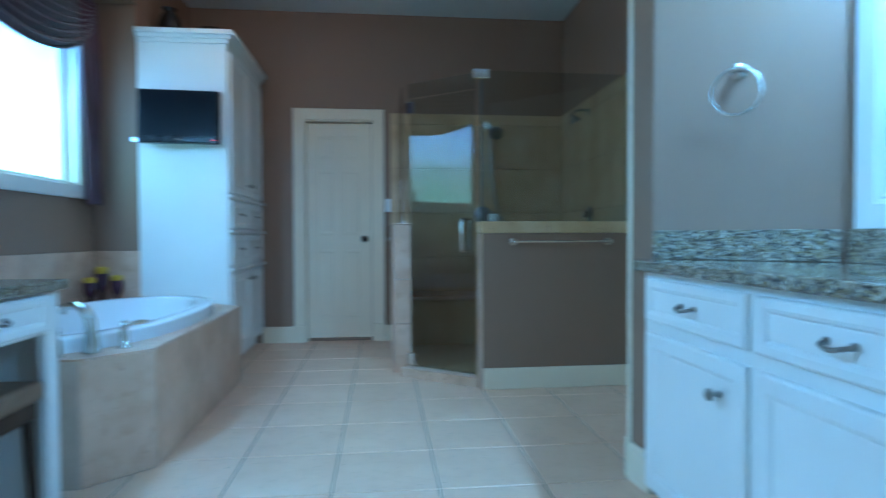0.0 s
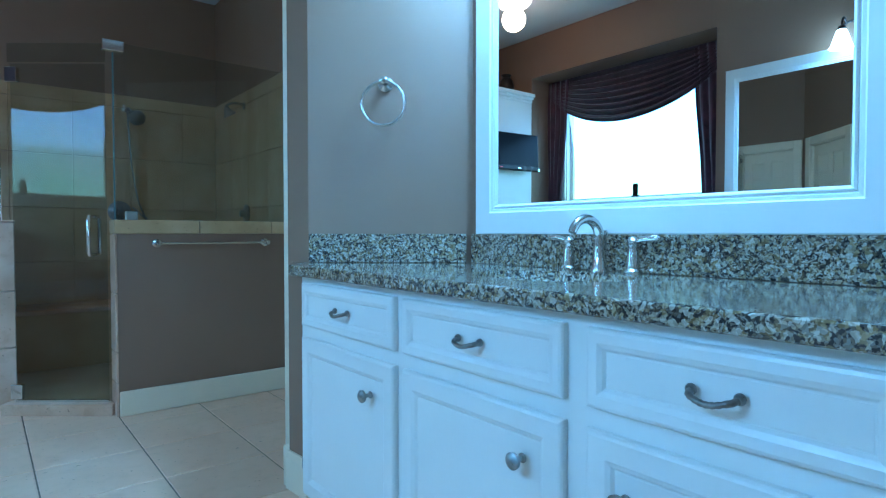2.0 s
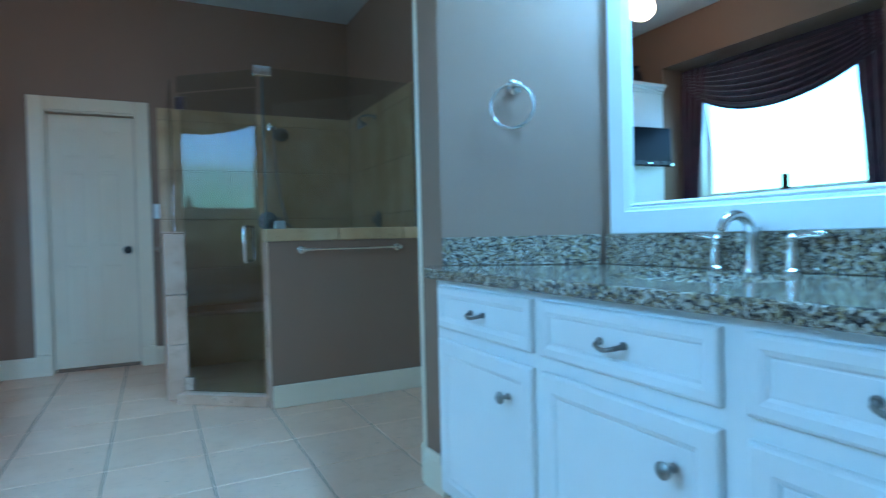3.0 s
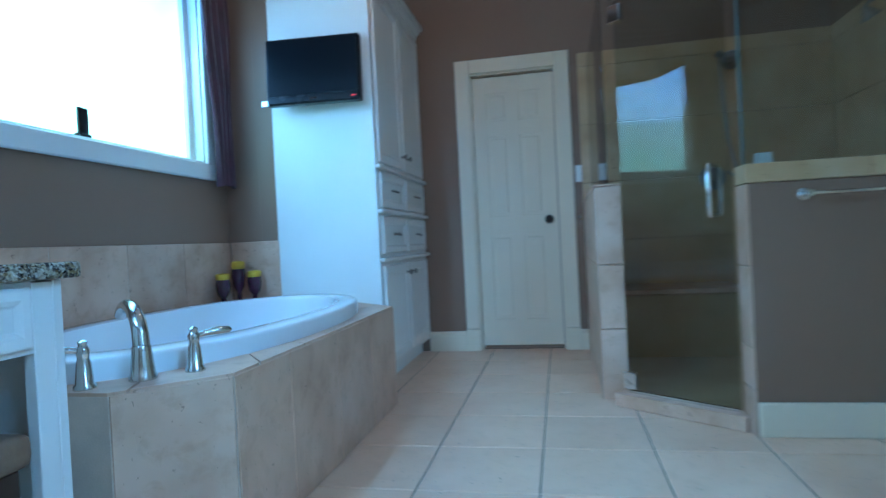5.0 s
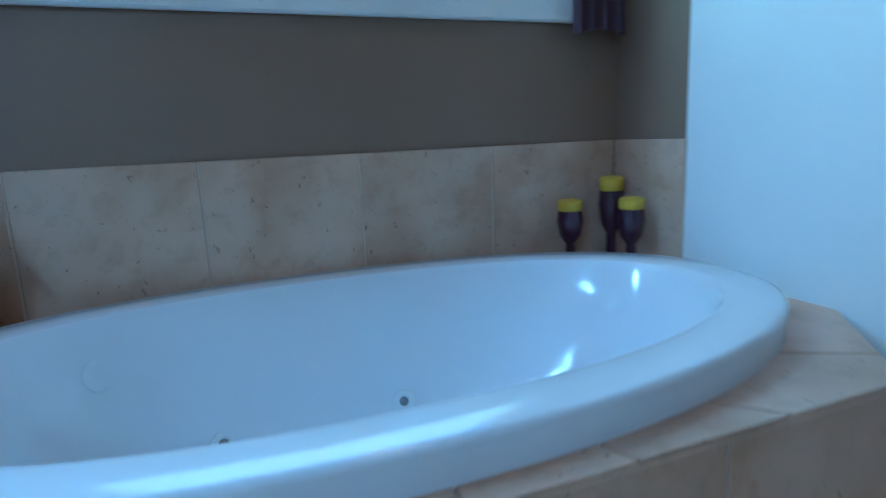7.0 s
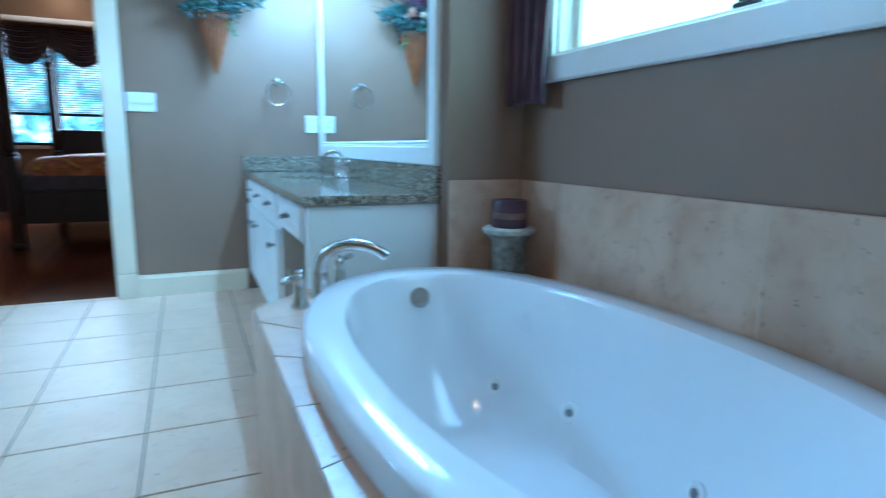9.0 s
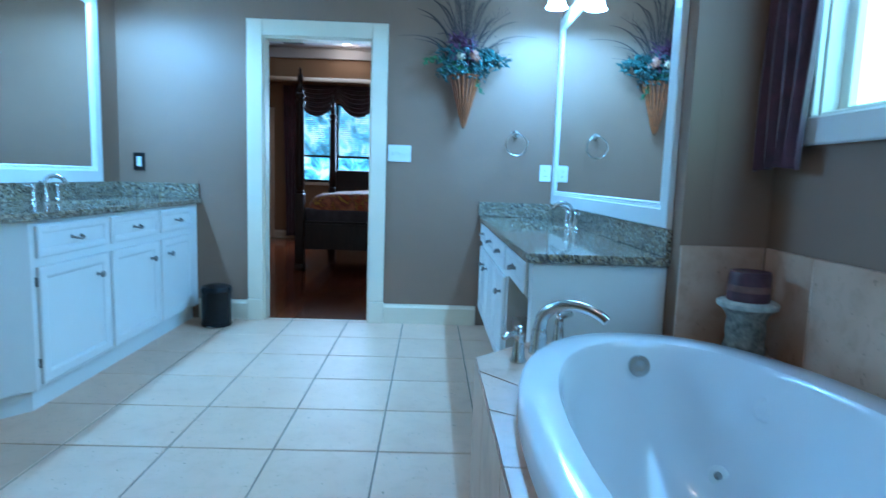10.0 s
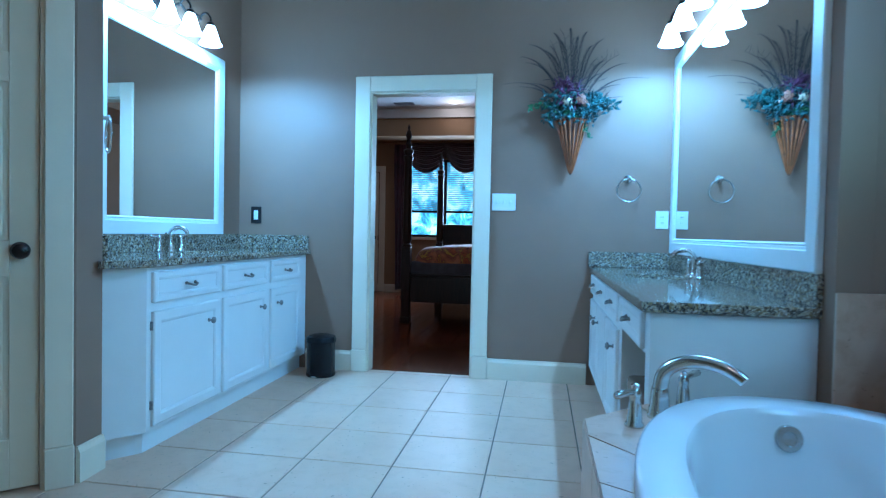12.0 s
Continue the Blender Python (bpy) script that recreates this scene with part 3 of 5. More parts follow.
def deck_top_tile(a0, a1):
    span = [a0 + (a1 - a0) * k / 10 for k in range(11)]
    corners = [math.atan2(y - TUB_C[1], x - TUB_C[0]) for x, y in deck_poly]
    span = sorted(set(span) | {c + o for c in corners for o in (0, 2 * math.pi) if a0 < c + o < a1})
    bm = BM()
    lo_in = [bm.verts.new((*oval_dir_at(a, TUB_A - 0.015, TUB_B - 0.015), DZ + 0.0005)) for a in span]
    lo_out = [bm.verts.new((*outer_at(oval_dir_at(a, 0.3, 0.3)), DZ + 0.0005)) for a in span]
    hi_in = [bm.verts.new((v.co.x, v.co.y, DZ + 0.009)) for v in lo_in]
    hi_out = [bm.verts.new((v.co.x, v.co.y, DZ + 0.009)) for v in lo_out]
    for k in range(len(span) - 1):
        for r0, r1 in ((hi_in, hi_out), (lo_out, lo_in), (hi_out, lo_out), (lo_in, hi_in)):
            bm.faces.new((r0[k], r1[k], r1[k + 1], r0[k + 1]))
    bm.faces.new((lo_in[0], hi_in[0], hi_out[0], lo_out[0]))
    bm.faces.new((lo_in[-1], lo_out[-1], hi_out[-1], hi_in[-1]))
    bmesh.ops.recalc_face_normals(bm, faces=bm.faces)
    return part("top_tile", bm, TRAV, deck)


tops = [-math.pi + 0.12, -2.45, -1.95, -1.58, -1.20, -0.86, -0.55, -0.06, 0.36, 0.72, 1.06, 1.5, 2.0, 2.5, math.pi - 0.02]
for a0, a1 in zip(tops, tops[1:]):
    deck_top_tile(a0 + 0.004, a1 - 0.004)

tub = thing("bathtub", "white oval acrylic jetted bathtub set into the tiled deck", "bathtub")
bm = BM()
prof = [(0.0, 0.004, 0), (0.0, 0.058, 0), (-0.004, 0.066, 0), (-0.012, 0.070, 0), (-0.085, 0.072, 0), (-0.100, 0.068, 0), (-0.110, 0.052, 0), (-0.124, -0.06, 0.01),
        (-0.150, -0.22, 0.05), (-0.185, -0.33, 0.10), (-0.225, -0.385, 0.14), (-0.30, -0.40, 0.18)]
rows = []
for off, dz, shift in prof:
    rows.append([bm.verts.new((*oval(TUB_A + off, TUB_B + off * 1.25 - shift, k, 96), DZ + dz)) for k in range(96)])
for a, b in zip(rows, rows[1:]):
    for k in range(96):
        bm.faces.new((a[k], a[(k + 1) % 96], b[(k + 1) % 96], b[k]))
bm.faces.new(rows[-1])
bmesh.ops.recalc_face_normals(bm, faces=bm.faces)
part("tub_shell", bm, ACRYL, tub, "", True)


def disc(at, normal, r, depth, material, name, parent, label="", hole=None):
    bm = BM()
    q = Vector(normal).to_track_quat("Z", "Y").to_matrix().to_4x4()
    lathe(bm, [(r, 0), (r, depth * 0.6), (r * 0.92, depth), (r * 0.55, depth), (r * 0.5, depth * 0.75), (0.001, depth * 0.7)], at, 28, q)
    return part(name, bm, material, parent, label, True)


def on_shell(turn, dz):
    """A point of the tub's inner side at that angle and height over the deck, and the way that the side faces there."""
    for (o0, z0, h0), (o1, z1, h1) in zip(prof[6:], prof[7:]):
        if z1 <= dz <= z0:
            f = (z0 - dz) / (z0 - z1)
            o, h = o0 + (o1 - o0) * f, h0 + (h1 - h0) * f
            x, y = oval(TUB_A + o, TUB_B + o * 1.25 - h, turn / 360 * 72, 72)
            way = Vector((TUB_C[0] - x, (TUB_C[1] - y) * 0.45, 0.10)).normalized()
            return Vector((x, y, DZ + dz)), way


p, w = on_shell(270, -0.005)
disc(p, (0, 1, 0.2), 0.036, 0.012, NICKEL, "overflow_plate", tub, "brushed nickel overflow plate")
disc((-1.06, 2.80, DZ - 0.400), (0, 0, 1), 0.034, 0.006, BRONZE, "drain", tub, "dark metal drain")
for turn in (238, 205, 168, 130):
    p, w = on_shell(turn, -0.27)
    disc(p - w * 0.002, w, 0.030, 0.008, WHITE_PLASTIC, "jet", tub, "small white jet nozzle")
    disc(p + w * 0.0045, w, 0.012, 0.004, PEWTER, "nozzle", tub)
p, w = on_shell(221, -0.05)
disc(p - w * 0.001, w, 0.036, 0.004, ACRYL, "pump_cover", tub)

# roman tub faucet: spout and two lever handles
u = Vector((0.080, 0.100, 0)).normalized()
toward = Vector((-u.y, u.x, 0))
mid = Vector((-0.806, 2.335, DZ + 0.009))
fau = thing("tub_faucet", "brushed nickel high-arc tub faucet with two lever handles", "faucet", Matrix.Translation(mid))
bm = BM()
lathe(bm, [(0.034, 0), (0.034, 0.010), (0.031, 0.016), (0.028, 0.04), (0.0245, 0.075), (0.0235, 0.085), (0.021, 0.089)], (0, 0, 0), 28)
part("base", bm, NICKEL, fau, "", True)
bm = BM()
pts = [Vector((0, 0, 0.086)), toward * 0.004 + Vector((0, 0, 0.105))] + [toward * (0.130 - 0.126 * math.cos(a)) + Vector((0, 0, 0.105 + 0.078 * math.sin(a))) for a in (math.pi * k / 18 * 0.80 for k in range(1, 19))]
tube(bm, pts, [0.0215 - 0.006 * k / len(pts) for k in range(len(pts))], 18)
part("spout", bm, NICKEL, fau, "", True)


def lever(name, at, turn, h, label, group):
    m = Matrix.Translation(Vector(at) - mid) @ pose(0, 0, 0, 0, 0, turn)
    bm = BM()
    lathe(bm, [(0.026, 0), (0.026, 0.008), (0.021, 0.014), (0.017, h * 0.55), (0.0135, h * 0.66), (0.016, h * 0.72), (0.016, h * 0.84), (0.010, h * 0.92), (0.0125, h), (0.002, h * 1.05)], (0, 0, 0), 24)
    e = part(name, bm, NICKEL, fau, "", True)
    e.matrix_basis = m
    bm = BM()
    tube(bm, [(0.0, 0, h * 0.80), (0.03, 0, h * 0.86), (0.065, 0, h * 0.88), (0.095, 0, h * 0.87), (0.103, 0, h * 0.865)], [0.007, 0.0085, 0.011, 0.010, 0.004], 12)
    part("lever", bm, NICKEL, e, "", True)
    return e


ang = math.degrees(math.atan2(u.y, u.x))
lever("handle", (-0.722, 2.432, DZ + 0.009), ang, 0.115, "brushed nickel lever handle beside the tub spout", "tub handles")
lever("handle", (-0.893, 2.240, DZ + 0.009), ang + 180, 0.115, "brushed nickel lever handle beside the tub spout", "tub handles")

# wall tiles round the tub
tile_wall = thing("tub_backsplash", "row of travertine wall tiles round the tub alcove", "wall tile", kind="structure")
T0, T1 = DZ + 0.012, 0.871


def wall_tiles(p, q, cuts, z0, z1, parent, material, proud=0.012, name="wall_tile"):
    p, q = Vector((*p, 0)), Vector((*q, 0))
    d = q - p
    m = pose(p.x, p.y, 0, 0, 0, math.degrees(math.atan2(d.y, d.x)))
    bed = part("grout_bed", box(BM(), cuts[0], 0.0005, z0, cuts[-1], proud - 0.0025, z1 - 0.002), SHOWER_GROUT if material is SHOWER_TILE else TRAV_GROUT, parent)
    bed.matrix_world = m
    for s0, s1 in zip(cuts, cuts[1:]):
        ob = part(name, box(BM(), s0 + 0.0015, 0.001, z0, s1 - 0.0015, proud, z1, 0.0025), material, parent)
        ob.matrix_world = m


wall_tiles((AX, A1), (AX, A0), [0.013, 0.45, 0.85, 1.255, 1.66, 1.93], T0, T1, tile_wall, TRAV)
wall_tiles((WX, A1), (AX, A1), [0.0, 0.302], T0, T1, tile_wall, TRAV)
wall_tiles((AX + 0.012, A0), (WX, A0), [0.0, 0.302], T0, T1, tile_wall, TRAV)

# ---- cabinet parts ----


def stepped(x0, x1, z0, z1, loops, closed=True):
    """Nested rectangles (inset, y), joined from the back to the front: one moulded board or frame."""
    bm = BM()
    rings = [[bm.verts.new(c) for c in ((x0 + i, y, z0 + i), (x1 - i, y, z0 + i), (x1 - i, y, z1 - i), (x0 + i, y, z1 - i))] for i, y in loops]
    for a, b in zip(rings, rings[1:]):
        for k in range(4):
            bm.faces.new((a[k], a[(k + 1) % 4], b[(k + 1) % 4], b[k]))
    if closed:
        bm.faces.new(rings[0])
        bm.faces.new(rings[-1])
    else:
        for k in range(4):
            bm.faces.new((rings[-1][k], rings[-1][(k + 1) % 4], rings[0][(k + 1) % 4], rings[0][k]))
    bmesh.ops.recalc_face_normals(bm, faces=bm.faces)
    return bm


def raised_front(name, s0, s1, z0, z1, parent, rail=0.052, t=0.019, material=None):
    """A drawer front or cabinet door with a bevelled edge and a sunk panel, on the plane y = 0."""
    loops = [(0, 0.001), (0, t - 0.006), (0.003, t - 0.002), (0.008, t), (rail - 0.012, t), (rail - 0.008, t - 0.002), (rail - 0.003, t - 0.004), (rail + 0.002, t - 0.0095)]
    ob = part(name, stepped(s0, s1, z0, z1, loops), material or CAB, parent)
    g = rail + 0.0025
    part("panel", stepped(s0 + g, s1 - g, z0 + g, z1 - g, [(0, 0.003), (0, t - 0.011), (0.003, t - 0.009)], True), material or CAB, ob)
    return ob


def pull(at, parent, length=0.072):
    bm = BM()
    x, z = at
    n = 14
    pts = [(x - length / 2, 0.016, z + 0.006), (x - length / 2 + 0.004, 0.034, z + 0.002)] + \
        [(x - length / 2 + 0.006 + (length - 0.012) * k / n, 0.038 + 0.006 * math.sin(math.pi * k / n), z + 0.002 - 0.007 * math.sin(math.pi * k / n)) for k in range(1, n)] + \
        [(x + length / 2 - 0.004, 0.034, z + 0.002), (x + length / 2, 0.016, z + 0.006)]
    tube(bm, pts, [0.0055, 0.0055] + [0.0045 + 0.0011 * (k % 2) for k in range(1, n)] + [0.0055, 0.0055], 10)
    for sx in (-1, 1):
        lathe(bm, [(0.009, 0), (0.009, 0.004), (0.006, 0.008)], (x + sx * length / 2, 0.017, z + 0.006), 12, pose(0, 0, 0, -90))
    return part("pull", bm, PEWTER, parent, "twisted pewter bow pull", True)


def knob(at, parent):
    bm = BM()
    x, z = at
    lathe(bm, [(0.010, 0), (0.010, 0.003), (0.0055, 0.007), (0.006, 0.018), (0.0165, 0.024), (0.0175, 0.031), (0.010, 0.037), (0.001, 0.038)], (x, 0.017, z), 16, pose(0, 0, 0, -90))
    return part("knob", bm, PEWTER, parent, "ribbed pewter knob", True)


# ---- vanity by the towel ring ----
VX, CT = 1.262, 0.880
vanA = thing("vanity_cabinet", "long white painted vanity with three doors, drawers and a clipped corner", "vanity cabinet", pose(VX, 0.003, 0, 0, 0, 90))
bm = BM()
prism(bm, [(0, -0.53), (1.50, -0.53), (1.905, -0.115), (1.772, 0), (0, 0)], 0.105, CT - 0.037)
part("carcass", bm, CAB, vanA)
bm = BM()
prism(bm, [(0, -0.5), (1.48, -0.5), (1.865, -0.14), (1.742, -0.04), (0, -0.04)], 0.0, 0.104)
part("toe_kick", bm, CAB, vanA)
for s0, s1, kx in ((1.195, 1.742, 1.305), (0.637, 1.155, 0.735), (0.123, 0.585, 0.50)):
    d = raised_front("drawer_front", s0, s1, 0.682, 0.822, vanA, 0.036)
    pull(((s0 + s1) / 2, 0.748), d)
    d = raised_front("cabinet_door", s0, s1, 0.125, 0.643, vanA, 0.055)
    knob((kx, 0.545), d)
for hz in (0.22, 0.58):
    part("hinge", box(BM(), 1.744, 0.001, hz - 0.02, 1.750, 0.014, hz + 0.02), PEWTER, vanA)


def slab(name, poly, z0, z1, label, hole=None):
    """A stone slab with eased edges; hole is a list of points cut out of it, star-shaped round their centre."""
    bm = BM()
    prism(bm, poly, z0, z1)
    edges = [e for e in bm.edges if abs(e.verts[0].co.z - e.verts[1].co.z) < 1e-6]
    bmesh.ops.bevel(bm, geom=edges, offset=0.008, segments=3, affect="EDGES", profile=0.6)
    ob = part(name, bm, GRAN)
    if hole:
        cut = BM()
        prism(cut, hole, z0 - 0.05, z1 + 0.05)
        me = bpy.data.meshes.new("cutter")
        cut.to_mesh(me)
        cut.free()
        c = bpy.data.objects.new("cutter", me)
        scene.collection.objects.link(c)
        mod = ob.modifiers.new("cut", "BOOLEAN")
        mod.operation, mod.object, mod.solver = "DIFFERENCE", c, "EXACT"
        done = bpy.data.meshes.new_from_object(ob.evaluated_get(bpy.context.evaluated_depsgraph_get()))
        ob.modifiers.clear()
        ob.data = done
        bpy.data.objects.remove(c)
    return tagged(ob, label, "countertop")


def ellipse(cx, cy, rx, ry, n=40):
    return [(cx + rx * math.cos(2 * math.pi * k / n), cy + ry * math.sin(2 * math.pi * k / n)) for k in range(n)]


def sink(cx, cy, rx, ry, top, label):
    e = thing("undermount_sink", label, "sink", Matrix.Translation((cx, cy, top)))
    bm = BM()
    rows = []
    for f, dz in ((1.06, -0.001), (1.0, -0.002), (0.97, -0.03), (0.90, -0.09), (0.74, -0.125), (0.4, -0.14), (0.12, -0.142)):
        rows.append([bm.verts.new((rx * f * math.cos(2 * math.pi * k / 40), ry * f * math.sin(2 * math.pi * k / 40), dz)) for k in range(40)])
    for a, b in zip(rows, rows[1:]):
        for k in range(40):
            bm.faces.new((a[k], a[(k + 1) % 40], b[(k + 1) % 40], b[k]))
    bmesh.ops.recalc_face_normals(bm, faces=bm.faces)
    part("bowl", bm, ACRYL, e, "", True)
    bm = BM()
    lathe(bm, [(0.024, -0.1425), (0.024, -0.139), (0.017, -0.138), (0.001, -0.1385)], (0, 0, 0), 20)
    part("drain", bm, NICKEL, e, "", True)


SA = (1.535, 0.925)
slab("countertop", [(1.226, 0.003), (1.798, 0.003), (1.798, 1.517), (1.360, 1.919), (1.340, 1.970), (1.312, 1.970), (1.226, 1.805)], CT - 0.036, CT,
     "polished speckled granite vanity countertop with a clipped end", ellipse(*SA, 0.165, 0.22))
sink(*SA, 0.17, 0.225, CT - 0.037, "white oval undermount sink in the granite top")


def splash(name, p, q, z0, z1, label):
    p, q = Vector((*p, 0)), Vector((*q, 0))
    d = q - p
    ob = part(name, box(BM(), 0, 0.001, z0, d.length, 0.021, z1, 0.003, 2), GRAN)
    ob.matrix_world = pose(p.x, p.y, 0, 0, 0, math.degrees(math.atan2(d.y, d.x)))
    return tagged(ob, label, "backsplash")


splash("backsplash", (EX, 0.024), (EX, 1.505), CT + 0.001, CT + 0.104, "speckled granite backsplash under the framed mirror")
splash("backsplash", (1.24, 0), (1.798, 0), CT + 0.001, CT + 0.104, "speckled granite side splash on the door wall")
splash("backsplash", (1.784, 1.5345), (1.362, 1.921), CT + 0.001, CT + 0.104, "speckled granite splash on the angled wall")


def basin_faucet(cx, cy, top, turn, label):
    """A widespread faucet whose spout points to local -y."""
    e = thing("basin_faucet", label, "faucet", pose(cx, cy, top, 0, 0, turn))
    bm = BM()
    lathe(bm, [(0.026, 0), (0.026, 0.008), (0.020, 0.016), (0.016, 0.05), (0.0145, 0.07)], (0, 0, 0), 24)
    part("base", bm, NICKEL, e, "", True)
    bm = BM()
    pts = [(0, 0, 0.068), (0, 0, 0.092)] + [(0, -(0.058 - 0.058 * math.cos(a)), 0.092 + 0.052 * math.sin(a)) for a in (math.pi * k / 16 * 0.9 for k in range(1, 17))]
    tube(bm, pts, [0.0145 - 0.0035 * k / len(pts) for k in range(len(pts))], 16)
    part("spout", bm, NICKEL, e, "", True)
    bm = BM()
    tube(bm, [(0, 0.028, 0.0), (0, 0.028, 0.10), (0, 0.028, 0.108), (0, 0.028, 0.114)], [0.003, 0.003, 0.006, 0.004], 8)
    part("lift_rod", bm, NICKEL, e, "", True)
    for sx in (-1, 1):
        bm = BM()
        lathe(bm, [(0.024, 0), (0.024, 0.008), (0.018, 0.014), (0.015, 0.055), (0.012, 0.066), (0.015, 0.074), (0.015, 0.088), (0.008, 0.096), (0.001, 0.098)], (sx * 0.105, 0, 0), 20)
        tube(bm, [(sx * 0.105, 0, 0.084), (sx * 0.14, 0, 0.092), (sx * 0.17, 0, 0.094), (sx * 0.182, 0, 0.093)], [0.006, 0.008, 0.009, 0.003], 10)
        part("handle", bm, NICKEL, e, "", True)
    return e


basin_faucet(1.735, 0.925, CT, -90, "brushed nickel widespread faucet before the vanity mirror")


def framed_mirror(name, p, q, s0, s1, z0, z1, w, label, back=0.001):
    """A wall mirror; s0 to s1 and z0 to z1 bound the glass, w is the frame's width."""
    p, q = Vector((*p, 0)), Vector((*q, 0))
    d = q - p
    e = thing(name, label, "mirror", pose(p.x, p.y, 0, 0, 0, math.degrees(math.atan2(d.y, d.x))))
    part("glass", box(BM(), s0 - 0.01, 0.004, z0 - 0.01, s1 + 0.01, 0.010, z1 + 0.01), MIRROR, e, "silvered mirror glass")
    part("frame", stepped(s0 - w, s1 + w, z0 - w, z1 + w, [(0, back), (0, 0.019), (0.004, 0.024), (w - 0.016, 0.024), (w - 0.012, 0.020), (w - 0.004, 0.019), (w, 0.014), (w, back)], False), FRAME, e)
    part("inner_moulding", stepped(s0 + 0.0005, s1 - 0.0005, z0 + 0.0005, z1 - 0.0005, [(0, 0.0105), (0, 0.015), (0.005, 0.018), (0.012, 0.0105)], False), FRAME, e)
    return e


framed_mirror("framed_mirror", (EX, 0), (EX, 1.52), 0.345, 1.392, 1.070, 2.118, 0.088, "large wall mirror in a flat white frame above granite", 0.001)


def vanity_light(m, label, count=4, pitch=0.30):
    """A bronze bar with scrolled arms and bell shades; the wall is the plane y = 0, the room to +y."""
    e = thing("vanity_light", label, "wall light", m)
    bm = BM()
    lathe(bm, [(0.062, 0), (0.062, 0.010), (0.045, 0.022), (0.02, 0.03)], (0, 0.001, 0), 24, pose(0, 0, 0, -90))
    part("back_plate", bm, BRONZE, e, "", True)
    half = pitch * (count - 1) / 2
    bm = BM()
    n = 40
    tube(bm, [(-half - 0.02 + (2 * half + 0.04) * k / n, 0.055, 0.018 * math.sin(k / n * count * 2 * math.pi)) for k in range(n + 1)], 0.008, 10)
    tube(bm, [(0, 0.028, 0), (0, 0.056, 0)], 0.012, 12)
    part("bar", bm, BRONZE, e, "dark bronze wavy bar", True)
    for k in range(count):
        x = -half + pitch * k
        bm = BM()
        tube(bm, arc((x, 0.055, 0.0), (x, 0.10, 0.075), (x, 0.135, 0.0), 10) + [Vector((x, 0.135, -0.03))], 0.0065, 10)
        lathe(bm, [(0.016, -0.055), (0.024, -0.05), (0.022, -0.03), (0.008, -0.02)], (x, 0.135, 0), 18)
        a = part("arm", bm, BRONZE, e, "", True)
        bm = BM()
        outer = [(0.024, -0.05), (0.034, -0.075), (0.046, -0.11), (0.056, -0.145), (0.070, -0.165)]
        lathe(bm, outer, (x, 0.135, 0), 28, None, False)
        part("shade", bm, SHADE, a, "lit bell-shaped opal glass shade", True)
        p = m @ Vector((x, 0.135, -0.150))
        lamp("vanity_bulb", "POINT", LAMP_WATTS, LAMP_COLOR, Matrix.Translation(p), 0.014)
    return e


vanity_light(pose(EX, 0.96, 2.365, 0, 0, 90), "bronze vanity light with four lit bell shades over a mirror", 4, 0.22)


def towel_ring(m, label):
    e = thing("towel_ring", label, "towel ring", m, "towel rings")
    bm = BM()
    lathe(bm, [(0.027, 0), (0.027, 0.005), (0.019, 0.012), (0.010, 0.02), (0.009, 0.05), (0.013, 0.056), (0.013, 0.066), (0.004, 0.072)], (0, 0.001, 0), 22, pose(0, 0, 0, -90))
    part("post", bm, NICKEL, e, "", True)
    bm = BM()
    r = 0.076
    n = 48
    tube(bm, [(r * math.sin(2 * math.pi * k / n), 0.060, -r + r * math.cos(2 * math.pi * k / n) - 0.004) for k in range(n + 1)], 0.0055, 10)
    part("ring", bm, NICKEL, e, "", True)


towel_ring(pose(1.570, 1.7309, 1.520, 0, 0, 137.5), "brushed nickel towel ring on the angled wall")
towel_ring(pose(-1.023, 0, 1.413, 0, 0, 0), "brushed nickel towel ring on the taupe wall")


def plate(m, w, h, toggles, label, dark=False, sockets=False):
    e = thing("outlet" if sockets else "light_switch", label, "outlet" if sockets else "switch", m)
    part("cover_plate", box(BM(), -w / 2, 0.001, -h / 2, w / 2, 0.007, h / 2, 0.003, 2), BRONZE if dark else WHITE_PLASTIC, e)
    for k in range(toggles):
        x = (k - (toggles - 1) / 2) * 0.046
        if sockets:
            for z in (-0.02, 0.02):
                part("socket", box(BM(), x - 0.016, 0.0072, z - 0.013, x + 0.016, 0.009, z + 0.013, 0.003), WHITE_PLASTIC, e)
                part("slots", box(box(BM(), x - 0.007, 0.0091, z - 0.004, x - 0.0045, 0.0096, z + 0.005), x + 0.0045, 0.0091, z - 0.004, x + 0.007, 0.0096, z + 0.005), BLACK, e)
        else:
            part("rocker", box(BM(), x - (0.017 if dark else 0.006), 0.0072, -(0.034 if dark else 0.012), x + (0.017 if dark else 0.006), 0.011 if dark else 0.018, 0.034 if dark else 0.010, 0.003), WHITE_PLASTIC, e)


plate(pose(-0.192, 0, 1.248), 0.165, 0.118, 3, "white triple light switch beside the bedroom door")
plate(pose(-1.250, 0, 1.140), 0.082, 0.118, 1, "white double-socket outlet above the granite splash", sockets=True)
plate(pose(1.66, 0, 1.13), 0.082, 0.125, 1, "dark bronze plate with a white rocker switch", dark=True)
plate(pose(0.435, NY, 1.252, 0, 0, 180), 0.075, 0.118, 1, "white light switch beside the water closet door")

hook = thing("robe_hook", "brushed nickel robe hook beside the water closet door", "hook", pose(0.425, NY, 0.94, 0, 0, 180))
bm = BM()
lathe(bm, [(0.022, 0), (0.022, 0.005), (0.009, 0.012), (0.008, 0.05)], (0, 0.001, 0), 18, pose(0, 0, 0, -90))
tube(bm, arc((0, 0.045, 0), (0, 0.09, -0.01), (0, 0.105, 0.02), 8), [0.008] * 8 + [0.010], 10)
part("hook_body", bm, NICKEL, hook, "", True)

